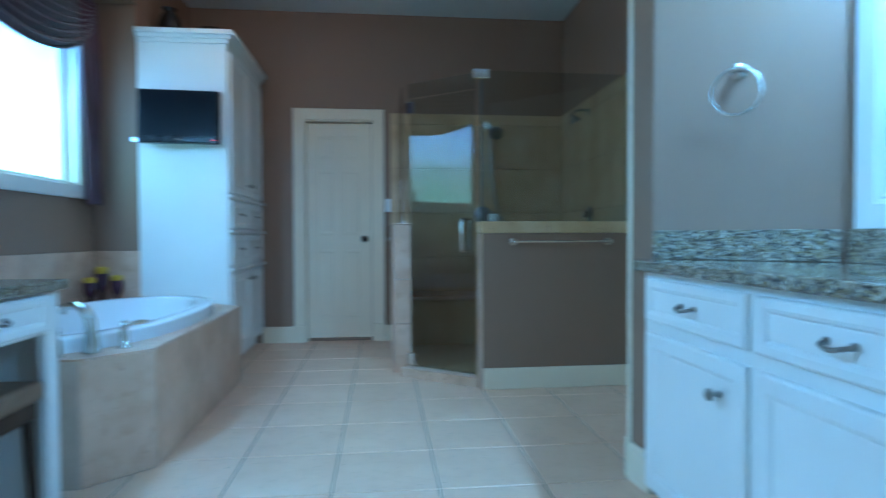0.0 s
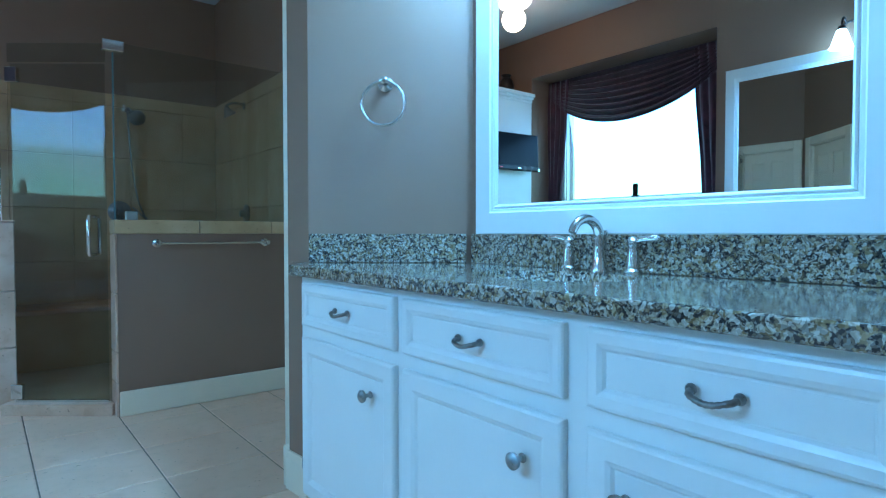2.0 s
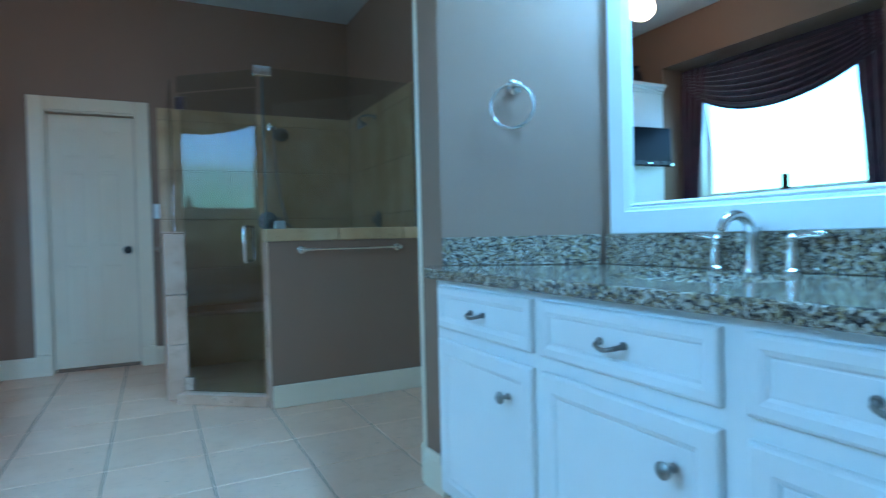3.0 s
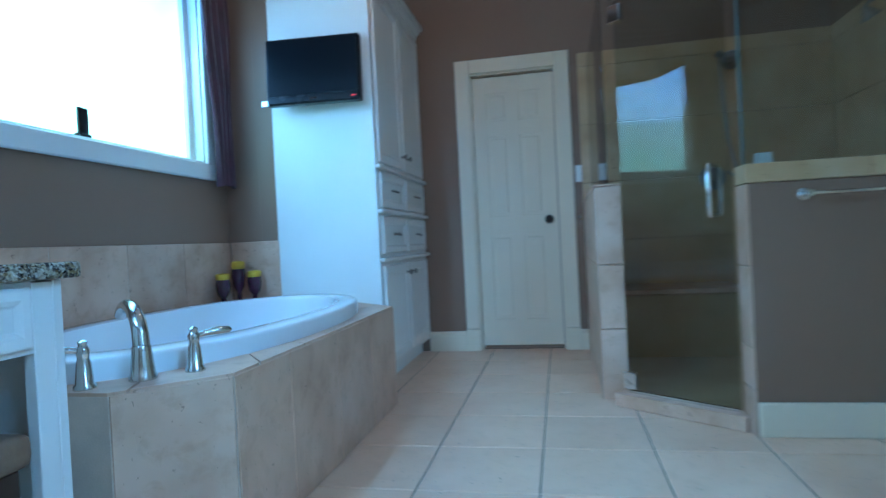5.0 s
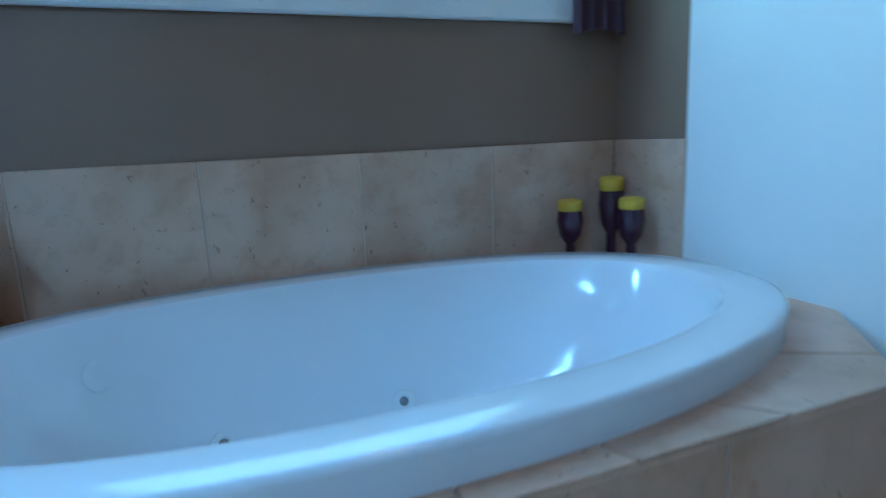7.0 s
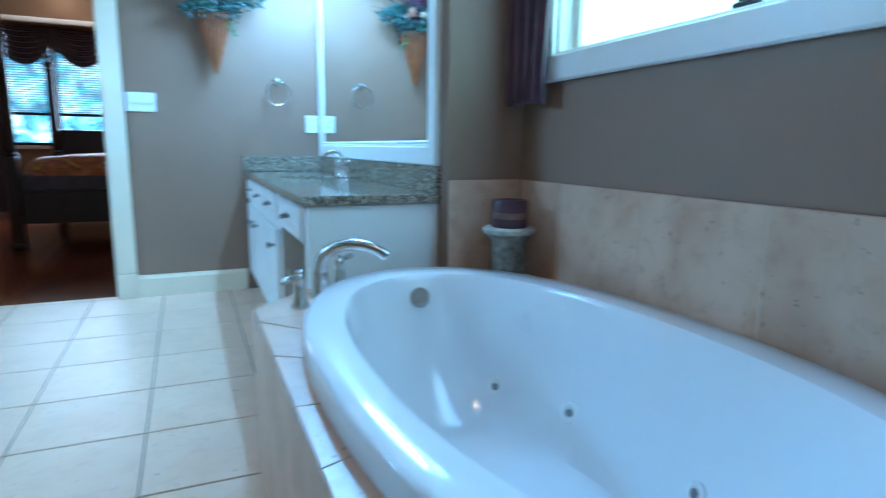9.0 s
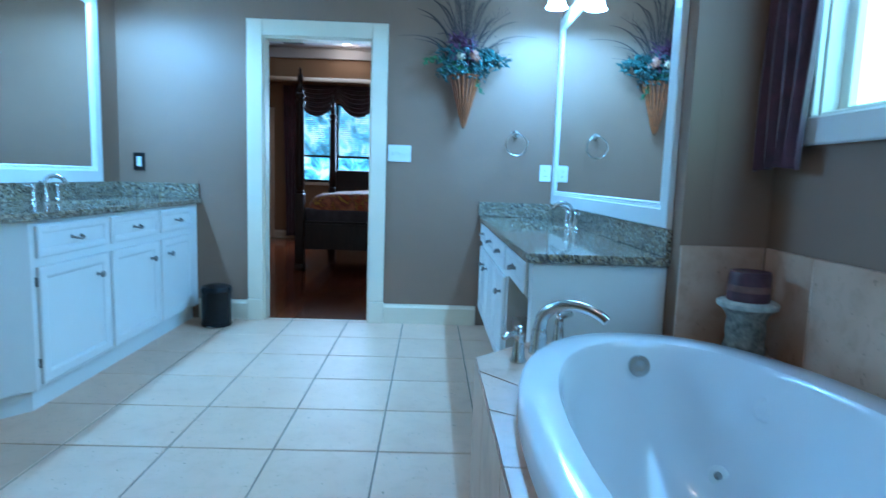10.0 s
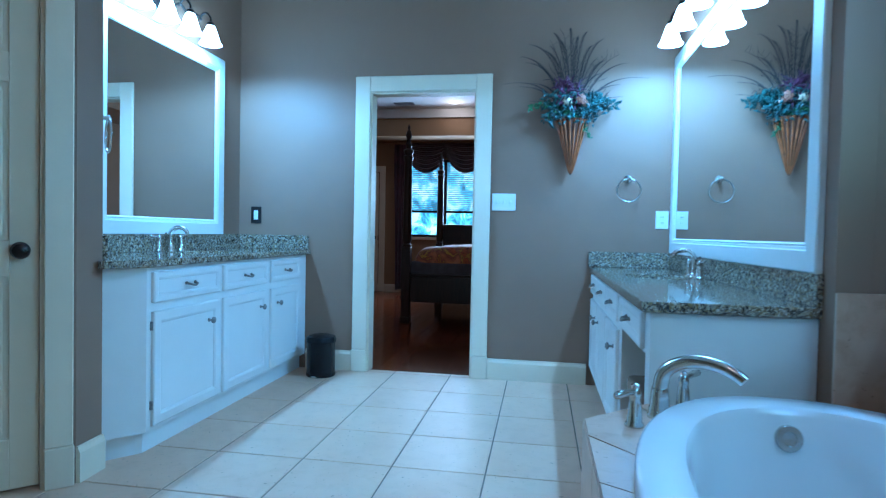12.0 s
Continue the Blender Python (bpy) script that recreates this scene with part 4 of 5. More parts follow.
# pedal bin
binn = thing("pedal_bin", "small round black pedal bin beside the vanity", "waste bin", Matrix.Translation((1.06, 0.19, 0)))
bm = BM()
lathe(bm, [(0.098, 0), (0.103, 0.006), (0.103, 0.022), (0.099, 0.026), (0.099, 0.235), (0.102, 0.24)], seg=32)
part("bucket", bm, BLACK, binn, "", True)
bm = BM()
lathe(bm, [(0.104, 0.242), (0.105, 0.262), (0.098, 0.278), (0.06, 0.290), (0.001, 0.293)], seg=32)
part("lid", bm, BLACK, binn, "", True)
part("pedal", box(BM(), -0.022, 0.095, 0.012, 0.022, 0.135, 0.02, 0.003), CHROME, binn, "metal foot pedal")

# ---- low vanity by the tub ----
BX, BT = -0.815, 0.815
vanB = thing("makeup_vanity", "low white painted vanity with a knee space and granite top", "vanity cabinet", pose(BX, 2.110, 0, 0, 0, -90))
# local x runs from the tub end (0) to the door wall (2.10); y = 0 is the front
part("end_panel", box(BM(), 0, -0.505, 0, 0.024, 0, BT - 0.038, 0.002), CAB, vanB)
part("front_post", box(BM(), 0.0245, -0.03, 0, 0.075, 0, BT - 0.04, 0.002), CAB, vanB)
part("divider", box(BM(), 0.66, -0.505, 0, 0.684, -0.001, BT - 0.039), CAB, vanB)
part("apron", box(BM(), 0.0755, -0.04, 0.628, 0.6595, -0.0005, BT - 0.0385), CAB, vanB)
part("knee_back", box(BM(), 0.0245, -0.505, 0.0, 0.659, -0.490, BT - 0.04), CAB, vanB)
part("carcass", box(BM(), 0.6845, -0.505, 0.105, 2.104, 0, BT - 0.0385), CAB, vanB)
part("toe_kick", box(BM(), 0.6845, -0.490, 0, 2.104, -0.05, 0.104), CAB, vanB)
d = raised_front("drawer_front", 0.09, 0.645, 0.640, 0.766, vanB, 0.036)
pull((0.367, 0.703), d)
for s0, s1, kx in ((0.72, 1.15, 0.80), (1.185, 1.62, 1.54), (1.655, 2.085, 1.735)):
    d = raised_front("drawer_front", s0, s1, 0.640, 0.766, vanB, 0.036)
    pull(((s0 + s1) / 2, 0.703), d)
    d = raised_front("cabinet_door", s0, s1, 0.135, 0.603, vanB, 0.055)
    knob((kx, 0.515), d)
SB = (-1.07, 0.85)
slab("countertop", [(-0.783, 0.003), (-0.783, 2.130), (WX + 0.002, 2.130), (WX + 0.002, 0.003)], BT - 0.036, BT, "polished speckled granite makeup vanity top", ellipse(*SB, 0.165, 0.22))
sink(*SB, 0.17, 0.225, BT - 0.037, "white oval undermount sink in the low granite top")
splash("backsplash", (WX, 2.129), (WX, 0.024), BT + 0.001, BT + 0.105, "speckled granite backsplash under the makeup mirror")
splash("backsplash", (WX + 0.002, 0), (-0.777, 0), BT + 0.001, BT + 0.105, "speckled granite side splash beside the outlet")
basin_faucet(-1.255, 0.85, BT, 90, "brushed nickel widespread faucet on the low vanity")
framed_mirror("framed_mirror", (WX, A0), (WX, 0), 0.165, 2.105, 1.006, 2.13, 0.085, "wide wall mirror in a flat white frame by the tub")
vanity_light(pose(WX, 0.87, 2.34, 0, 0, -90), "bronze vanity light with four lit bell shades by the tub")

# padded stool in the knee space
stool = thing("vanity_stool", "low stool with a brown seat under the makeup counter", "stool", pose(-1.01, 1.84, 0))
LEATHER = surface("brown_leather", (0.20, 0.12, 0.075), 0.5, vary=0.2, coarse=8, fine=120, relief=0.3)
part("seat", box(BM(), -0.20, -0.18, 0.40, 0.20, 0.18, 0.47, 0.025, 3), LEATHER, stool, "padded brown seat", True)
part("apron", box(BM(), -0.18, -0.16, 0.34, 0.18, 0.16, 0.399, 0.004), DARK_WOOD, stool)
for sx in (-1, 1):
    for sy in (-1, 1):
        part("leg", tube(BM(), [(sx * 0.16, sy * 0.14, 0.339), (sx * 0.17, sy * 0.15, 0)], [0.02, 0.013], 10), DARK_WOOD, stool)

# ---- flower cone on the door wall ----
WICKER = surface("amber_wicker", (0.10, 0.026, 0.008), 0.6, vary=0.45, coarse=28, fine=130, relief=0.8, dist=0.006)
LEAF = surface("blue_green_leaf", (0.03, 0.10, 0.085), 0.5, vary=0.4, coarse=14, relief=0.2, per_object=0.4)
VINE = surface("fresh_green_vine", (0.045, 0.15, 0.05), 0.5, vary=0.4, coarse=14, relief=0.2)
DEEP = surface("plum_petal", (0.10, 0.02, 0.06), 0.6, vary=0.4, coarse=14, relief=0.2)
PEACH = surface("terracotta_petal", (0.36, 0.14, 0.085), 0.6, vary=0.25, coarse=14, relief=0.2)
CREAM = surface("cream_petal", (0.50, 0.38, 0.25), 0.6, vary=0.2, coarse=14, relief=0.2)
FEATHER = surface("dark_feather_grass", (0.035, 0.024, 0.022), 0.8, vary=0.4, coarse=30, relief=0.2)
fl = thing("wall_flower_cone", "wicker wall cone of silk flowers, teal leaves and dark plumes", "flower arrangement", pose(-0.637, 0.10, 1.430))
rnd = random.Random(7)
bm = BM()
lathe(bm, [(0.004, 0), (0.010, 0.012), (0.016, 0.03), (0.05, 0.17), (0.095, 0.345), (0.101, 0.36), (0.094, 0.365), (0.085, 0.35)], seg=30)
for v in bm.verts:
    v.co.y *= 0.85
part("basket", bm, WICKER, fl, "dark wicker cone basket", True)
CANE = surface("amber_cane", (0.30, 0.075, 0.014), 0.45, vary=0.35, coarse=20, fine=160, relief=0.3)
for k in range(18):
    a = 2 * math.pi * k / 18
    line = [(r * math.cos(a), 0.85 * r * math.sin(a), z) for r, z in ((0.008, 0.008), (0.018, 0.032), (0.052, 0.17), (0.097, 0.345), (0.103, 0.362))]
    part("cane", tube(BM(), line, [0.0015, 0.0030, 0.0052, 0.0085, 0.0080], 6), CANE, fl, "", True)


def leaf(bm, base, tip, width, curl=0.02):
    base, tip = Vector(base), Vector(tip)
    d = tip - base
    side = d.cross(Vector((0.3, 1, 0.4))).normalized() * width
    up = side.cross(d).normalized() * curl
    a, b, c, e = bm.verts.new(base), bm.verts.new(base + d * 0.45 + side + up), bm.verts.new(tip), bm.verts.new(base + d * 0.45 - side + up)
    m2 = bm.verts.new(base + d * 0.5 + up * 1.8)
    for f in ((a, b, m2), (b, c, m2), (c, e, m2), (e, a, m2)):
        bm.faces.new(f)


def spray(origin, reach, size, width, count, spread, rnd):
    bm = BM()
    for _ in range(count):
        c = Vector(origin) + Vector([rnd.uniform(-1, 1) * s for s in spread])
        d = Vector((rnd.uniform(-1, 1), rnd.uniform(0.0, 1), rnd.uniform(-0.7, 1))).normalized()
        leaf(bm, c, c + d * size * rnd.uniform(0.6, 1.2), width * rnd.uniform(0.7, 1.2), size * 0.15)
    return bm


part("foliage", spray((0.02, 0.02, 0.43), 0, 0.050, 0.012, 380, (0.17, 0.07, 0.10), rnd), LEAF, fl, "teal silk leaves")
part("foliage", spray((-0.17, -0.0, 0.46), 0, 0.055, 0.014, 90, (0.09, 0.05, 0.055), rnd), LEAF, fl, "teal silk leaves")
for (x0, z0), (x1, z1), n in (((0.10, 0.40), (-0.12, 0.24), 22), ((0.0, 0.38), (-0.30, 0.46), 24), ((0.05, 0.42), (0.28, 0.44), 20), ((0.07, 0.40), (0.17, 0.37), 12)):
    bm = BM()
    stem = arc((x0, 0.0, z0), ((x0 + x1) / 2, 0.05, max(z0, z1) + 0.05), (x1, 0.03, z1), n)
    tube(bm, stem, 0.002, 5)
    for p in stem[2:]:
        for _ in range(3):
            leaf(bm, p, p + Vector((rnd.uniform(-1, 1), rnd.uniform(0, 1), rnd.uniform(-1, 1))).normalized() * 0.032, 0.010, 0.004)
    part("vine", bm, VINE if n < 23 else LEAF, fl, "trailing leafy vine")
part("flower_spray", spray((0.03, 0.01, 0.53), 0, 0.075, 0.010, 120, (0.07, 0.05, 0.07), rnd), DEEP, fl, "plum silk flowers")
for at, r, mt in (((0.035, 0.075, 0.475), 0.034, CREAM), ((-0.055, 0.08, 0.485), 0.038, PEACH), ((-0.085, 0.075, 0.455), 0.026, PEACH)):
    bm = BM()
    for ringn, (rr, tilt) in enumerate(((0.35, 0.9), (0.65, 0.5), (1.0, 0.1))):
        for k in range(7):
            a = 2 * math.pi * (k + ringn * 0.5) / 7
            d = Vector((math.cos(a), tilt, math.sin(a)))
            c = Vector(at)
            leaf(bm, c, c + d.normalized() * r * (0.5 + rr * 0.6), r * 0.42, r * 0.3)
    part("rose", bm, mt, fl)
for dx, dz, bend in ((-0.02, 0.52, -0.02), (0.07, 0.50, 0.04), (-0.10, 0.46, -0.05), (0.15, 0.44, 0.12), (0.24, 0.36, 0.16), (-0.20, 0.36, -0.02), (0.30, 0.20, 0.1), (-0.36, 0.30, -0.30), (0.26, 0.10, 0.02), (-0.29, 0.12, -0.06), (0.02, 0.58, 0.01), (-0.05, 0.55, -0.08), (0.12, 0.55, 0.02), (0.36, 0.28, 0.22), (-0.15, 0.50, -0.10), (0.20, 0.48, 0.2), (0.30, 0.40, 0.1), (-0.28, 0.34, -0.16), (0.10, 0.30, 0.22), (-0.12, 0.28, -0.2), (-0.26, 0.20, -0.1), (0.22, 0.22, 0.12)):
    bm = BM()
    base = Vector((dx * 0.2, 0.0, 0.40))
    tip = Vector((dx + bend * 0.4, -0.03, 0.40 + dz - (0.06 if abs(bend) > 0.2 else 0)))
    midp = Vector((dx * 0.45, 0.02, 0.40 + dz * 0.9))
    pts = arc(base, midp, tip, 22)
    tube(bm, pts, [0.003 - 0.0001 * k for k in range(len(pts))], 5)
    for k, p in enumerate(pts[4:], 4):
        ln = 0.034 * math.sin(math.pi * min(1, k / 23)) + 0.008
        d = (pts[min(k + 1, 22)] - pts[k - 1]).normalized()
        for s in (-1, 1):
            for q in (0.0, 0.5):
                leaf(bm, p - d * 0.01 * q, p + d * ln * 0.9 + Vector((s * ln * 0.35, 0.0, 0.0)), 0.0016, 0.001)
    part("plume", bm, FEATHER, fl, "dark feathery plume")

rnd = random.Random(21)
for k in range(17):
    a = radians(rnd.triangular(-80, 70, -12))
    ln = rnd.uniform(0.22, 0.56)
    tip = Vector((math.sin(a) * ln * 0.75, rnd.uniform(-0.03, 0.05), 0.42 + math.cos(a) * ln))
    bend = Vector((math.sin(a) * ln * 0.30, 0.03, 0.42 + ln * 0.55))
    pts = arc(Vector((math.sin(a) * 0.04, 0, 0.40)), bend, tip, 12)
    bm = tube(BM(), pts, [0.0022 - 0.0001 * j for j in range(len(pts))], 5)
    for p in pts[5:]:
        d = Vector((rnd.uniform(-1, 1), rnd.uniform(-0.2, 0.4), rnd.uniform(0, 1))).normalized()
        tube(bm, [p, p + d * 0.022, p + d * 0.036 + Vector((0, 0, 0.012))], [0.0013, 0.0011, 0.0008], 4)
    part("twig", bm, FEATHER, fl, "thin dark twig")

# ---- dome light on the ceiling ----
DOME = glow("lit_cream_glass", (1.0, 0.90, 0.76), 2.2)
dome = thing("ceiling_light", "lit cream glass dome light flush on the ceiling", "ceiling light", pose(-0.42, 3.50, CEILING - 0.001))
part("canopy", lathe(BM(), [(0.02, 0), (0.165, 0), (0.170, -0.012), (0.160, -0.028), (0.02, -0.028)], seg=36), NICKEL, dome, "", True)
part("shade", lathe(BM(), [(0.155, -0.029), (0.150, -0.055), (0.125, -0.085), (0.08, -0.105), (0.03, -0.114), (0.001, -0.115)], seg=36), DOME, dome, "lit cream glass dome", True)

# ---- tall cabinet with the television ----
tall = thing("linen_cabinet", "tall white linen cabinet with crown, doors and four drawers", "cabinet", pose(-0.722, NY - 0.002, 0, 0, 0, -90))
part("carcass", box(BM(), 0.0, -0.604, 0.10, 1.145, 0, 2.325), CAB, tall)
part("toe_kick", box(BM(), 0.0, -0.58, 0, 1.11, -0.06, 0.099), CAB, tall)
bm = BM()
for k, (o, z0, z1) in enumerate(((0.012, 2.326, 2.355), (0.032, 2.355, 2.38), (0.055, 2.38, 2.412))):
    box(bm, 0.0, -0.603, z0, 1.145 + o, o, z1, 0.005, 2)
part("crown", bm, CAB, tall)
for s0, s1, kx, near in ((0.05, 0.56, 0.13, 0), (0.59, 1.10, 0.96, 1)):
    inn = s1 - 0.045 if near == 0 else s0 + 0.045
    d = raised_front("cabinet_door", s0, s1, 1.285, 2.285, tall, 0.06)
    knob((inn, 1.37), d)
    for z0, z1 in ((1.03, 1.23), (0.765, 0.98)):
        d = raised_front("drawer_front", s0, s1, z0, z1, tall, 0.045)
        pull(((s0 + s1) / 2, (z0 + z1) / 2), d, 0.075)
    d = raised_front("cabinet_door", s0, s1, 0.135, 0.695, tall, 0.06)
    knob((inn, 0.635), d)
for z in (1.257, 1.005, 0.730):
    part("rail_moulding", box(BM(), 0.0, 0.0005, z - 0.012, 1.144, 0.030, z + 0.012, 0.006), CAB, tall)

tv = thing("television", "small black flat television mounted on the cabinet's side", "television", pose(-1.015, 4.05, 1.795, -3, 0, 4))
part("bezel", box(BM(), -0.265, -0.035, -0.190, 0.265, 0.02, 0.175, 0.012, 3), BLACK, tv)
part("screen", box(BM(), -0.250, -0.039, -0.140, 0.250, -0.0355, 0.162, 0.001), SCREEN, tv, "dark glossy screen")
part("speaker_bar", box(BM(), -0.254, -0.041, -0.185, 0.254, -0.0352, -0.150, 0.004), BLACK, tv)
part("logo", box(BM(), -0.018, -0.0425, -0.171, 0.018, -0.0412, -0.163), CHROME, tv, "small silver maker's mark")
part("standby_light", box(BM(), 0.215, -0.0425, -0.170, 0.24, -0.0412, -0.166), glow("red_standby", (1.0, 0.05, 0.06), 1.5), tv, "red standby light")
part("wall_arm", box(BM(), -0.05, 0.0205, -0.05, 0.05, 0.088, 0.05, 0.004), BLACK, tv)
part("side_bracket", box(BM(), -0.310, -0.005, -0.185, -0.266, 0.012, -0.150, 0.004), CHROME, tv, "silver bracket end")

vase = thing("dark_vase", "dark urn on top of the linen cabinet", "vase", Matrix.Translation((-1.18, 4.36, 2.413)))
bm = BM()
lathe(bm, [(0.05, 0), (0.06, 0.02), (0.085, 0.09), (0.07, 0.16), (0.04, 0.20), (0.055, 0.225)], seg=24)
part("body", bm, BRONZE, vase, "", True)
bowl = thing("dark_bowl", "dark metal bowl on top of the linen cabinet", "bowl", Matrix.Translation((-0.88, 4.40, 2.413)))
bm = BM()
lathe(bm, [(0.05, 0), (0.05, 0.012), (0.09, 0.05), (0.115, 0.085), (0.105, 0.085)], seg=24)
part("body", bm, BRONZE, bowl, "", True)

# candles on the tub deck
AMBER = surface("yellow_candle_wax", (0.62, 0.38, 0.03), 0.5, vary=0.2, coarse=20, relief=0.1)
PURPLE = surface("plum_glass", (0.05, 0.012, 0.03), 0.15, vary=0.3, coarse=20, relief=0.05, coat=0.5)
for x, y, h in ((-1.555, 3.915, 0.20), (-1.545, 4.06, 0.262), (-1.445, 4.055, 0.205)):
    c = thing("candle_holder", "dark plum glass goblet with a yellow candle", "candle", Matrix.Translation((x, y, DZ + 0.0092)), "candles in the tub corner")
    bm = BM()
    lathe(bm, [(0.036, 0), (0.036, 0.008), (0.016, 0.022), (0.014, h * 0.32), (0.032, h * 0.45), (0.040, h * 0.68), (0.036, h * 0.83)], seg=24)
    part("goblet", bm, PURPLE, c, "", True)
    bm = BM()
    lathe(bm, [(0.033, h * 0.832), (0.037, h * 0.86), (0.038, h * 0.97), (0.030, h), (0.004, h * 0.985), (0.001, h * 1.03)], seg=24)
    part("candle", bm, AMBER, c, "yellow pillar candle", True)
STONE = surface("weathered_grey_stone", (0.24, 0.21, 0.165), 0.75, vary=0.55, coarse=40, fine=160, relief=0.7, dist=0.008)
ped = thing("candle_pedestal", "carved grey-green stone pedestal in the tub corner", "pedestal", Matrix.Translation((-1.495, 2.36, DZ + 0.0092)))
bm = BM()
prof = [(0.082, 0), (0.084, 0.012), (0.062, 0.025), (0.066, 0.05), (0.058, 0.075), (0.064, 0.11), (0.058, 0.145), (0.066, 0.165), (0.088, 0.185)]
lathe(bm, prof, seg=40)
for v in bm.verts:
    if 0.02 < v.co.z < 0.17:
        a = math.atan2(v.co.y, v.co.x)
        k = 1 + 0.07 * math.sin(8 * a) * math.sin(v.co.z * 90) + 0.03 * noise.noise(v.co * 60)
        v.co.x *= k
        v.co.y *= k
part("shaft", bm, STONE, ped, "", True)
bm = BM()
lathe(bm, [(0.092, 0.1855), (0.096, 0.192), (0.096, 0.202), (0.088, 0.208)], seg=36)
part("top_plate", bm, surface("pale_stone_rim", (0.42, 0.40, 0.33), 0.7, vary=0.3, coarse=30, relief=0.4), ped, "paler stone rim", True)
cand = thing("pillar_candle", "thick dark plum pillar candle on the stone pedestal", "candle", Matrix.Translation((-1.495, 2.36, DZ + 0.0092 + 0.2085)))
bm = BM()
lathe(bm, [(0.066, 0), (0.067, 0.01), (0.066, 0.085), (0.062, 0.098), (0.045, 0.092), (0.003, 0.088)], seg=30)
part("wax", bm, surface("plum_wax", (0.07, 0.022, 0.03), 0.4, vary=0.35, coarse=25, relief=0.15), cand, "", True)
part("wax_band", lathe(BM(), [(0.0672, 0.032), (0.068, 0.034), (0.068, 0.052), (0.0672, 0.054)], seg=30), surface("brown_wax_band", (0.16, 0.07, 0.05), 0.45, vary=0.3, coarse=25, relief=0.15), cand, "", True)

# ---- shower ----
KH = 1.058
K0, K1 = Vector((0.985, 3.462)), Vector((SX - 0.002, 3.475))
kd = (K1 - K0).normalized()
kl = (K1 - K0).length
km = pose(K0.x, K0.y, 0, 0, 0, math.degrees(math.atan2(kd.y, kd.x)))
knee = thing("shower_knee_wall", "taupe half wall of the shower with a tiled cap", "half wall", km, kind="structure")
part("knee_core", box(BM(), 0.0, 0.0, 0, kl - 0.01, 0.12, KH - 0.075), WALL, knee)
for s0, s1 in ((-0.012, 0.42), (0.424, 0.85), (0.854, kl - 0.012)):
    part("cap_tile", box(BM(), s0, -0.012, KH - 0.074, s1, 0.135, KH, 0.005, 2), SHOWER_TILE, knee)
for z0, z1 in ((0.0, 0.18), (0.184, 0.345), (0.349, 0.66), (0.664, KH - 0.078)):
    part("end_tile", box(BM(), -0.012, -0.008, z0 + 0.0005, -0.0005, 0.128, z1, 0.003), TRAV, knee)
    part("inner_tile", box(BM(), 0.0, 0.1205, z0 + 0.0005, kl - 0.012, 0.131, z1, 0.003), SHOWER_TILE, knee)
part("knee_baseboard", box(BM(), 0.002, -0.018, 0, kl - 0.012, -0.0005, 0.135, 0.006), TRIM, knee, "cream baseboard")

left = thing("shower_side_wall", "low tiled side wall of the shower", "half wall", kind="structure")
part("side_core", box(BM(), 0.452, 3.987, 0, 0.553, NY - 0.002, KH - 0.012), TRAV_GROUT, left)
for z0, z1 in ((0.0, 0.345), (0.349, 0.66), (0.664, KH - 0.0125)):
    part("end_tile", box(BM(), 0.441, 3.975, z0 + 0.0005, 0.565, 3.9865, z1, 0.003), TRAV, left)
    for y0, y1 in ((3.988, 4.40), (4.404, 4.81), (4.814, NY - 0.003)):
        part("side_tile", box(BM(), 0.441, y0, z0 + 0.0005, 0.4515, y1, z1, 0.003), TRAV, left)
        part("side_tile", box(BM(), 0.5535, y0, z0 + 0.0005, 0.565, y1, z1, 0.003), SHOWER_TILE, left)
part("cap_tile", box(BM(), 0.437, 3.971, KH - 0.011, 0.569, NY - 0.003, KH, 0.004), TRAV, left)

# tiles on the shower's two walls, up to 2.1 m
st = thing("shower_wall_tiles", "beige stone tiles on the shower walls", "wall tile", kind="structure")
zcuts = [0.0, 0.36, 0.77, 1.18, 1.59, 2.00, 2.10]
for (p, q), cuts in ((((SX, NY), (0.44, NY)), [0.013, 0.29, 0.69, 1.09, 1.49, 1.635]), (((SX, 3.79), (SX, NY)), [0.0, 0.28, 0.68, 1.08, 1.495])):
    for z0, z1 in zip(zcuts, zcuts[1:]):
        wall_tiles(p, q, cuts, z0 + 0.0015, z1 - 0.0015, st, SHOWER_TILE, 0.011)
bm = BM()
prism(bm, [(0.566, 4.1), (0.566, NY - 0.013), (SX - 0.012, NY - 0.013), (SX - 0.012, 3.602), (1.0, 3.600)], 0.0005, 0.03)
tagged(part("shower_floor", bm, SHOWER_TILE), "beige stone shower floor", "floor", kind="structure")
bench = thing("shower_bench", "beige tiled bench inside the shower", "bench", kind="structure")
part("bench_body", box(BM(), 0.567, 4.83, 0.031, 1.35, NY - 0.013, 0.42), SHOWER_TILE, bench)
part("bench_top", box(BM(), 0.567, 4.80, 0.421, 1.37, NY - 0.013, 0.455, 0.006), TRAV, bench)

D0, D1 = Vector((0.548, 3.885)), Vector((0.968, 3.56))
dd = (D1 - D0).normalized()
dl = (D1 - D0).length
dm = pose(D0.x, D0.y, 0, 0, 0, math.degrees(math.atan2(dd.y, dd.x)))
sill = thing("shower_threshold", "beige tiled shower threshold", "threshold", dm, kind="structure")
part("sill_tile", box(BM(), -0.04, -0.055, 0, dl + 0.03, 0.06, 0.062, 0.004), TRAV, sill)
sd = thing("shower_door", "frameless clear glass shower door with chrome handle", "shower door", dm)
GZ = 2.01
glass = part("glass", box(BM(), 0.012, -0.004, 0.075, dl - 0.016, 0.004, 1.90, 0.001), GLASS, sd)
for z in (0.12, 1.84):
    part("hinge", box(BM(), -0.012, -0.016, z - 0.04, 0.05, 0.016, z + 0.04, 0.003), CHROME, sd, "chrome glass hinge")
bm = BM()
hx = dl - 0.085
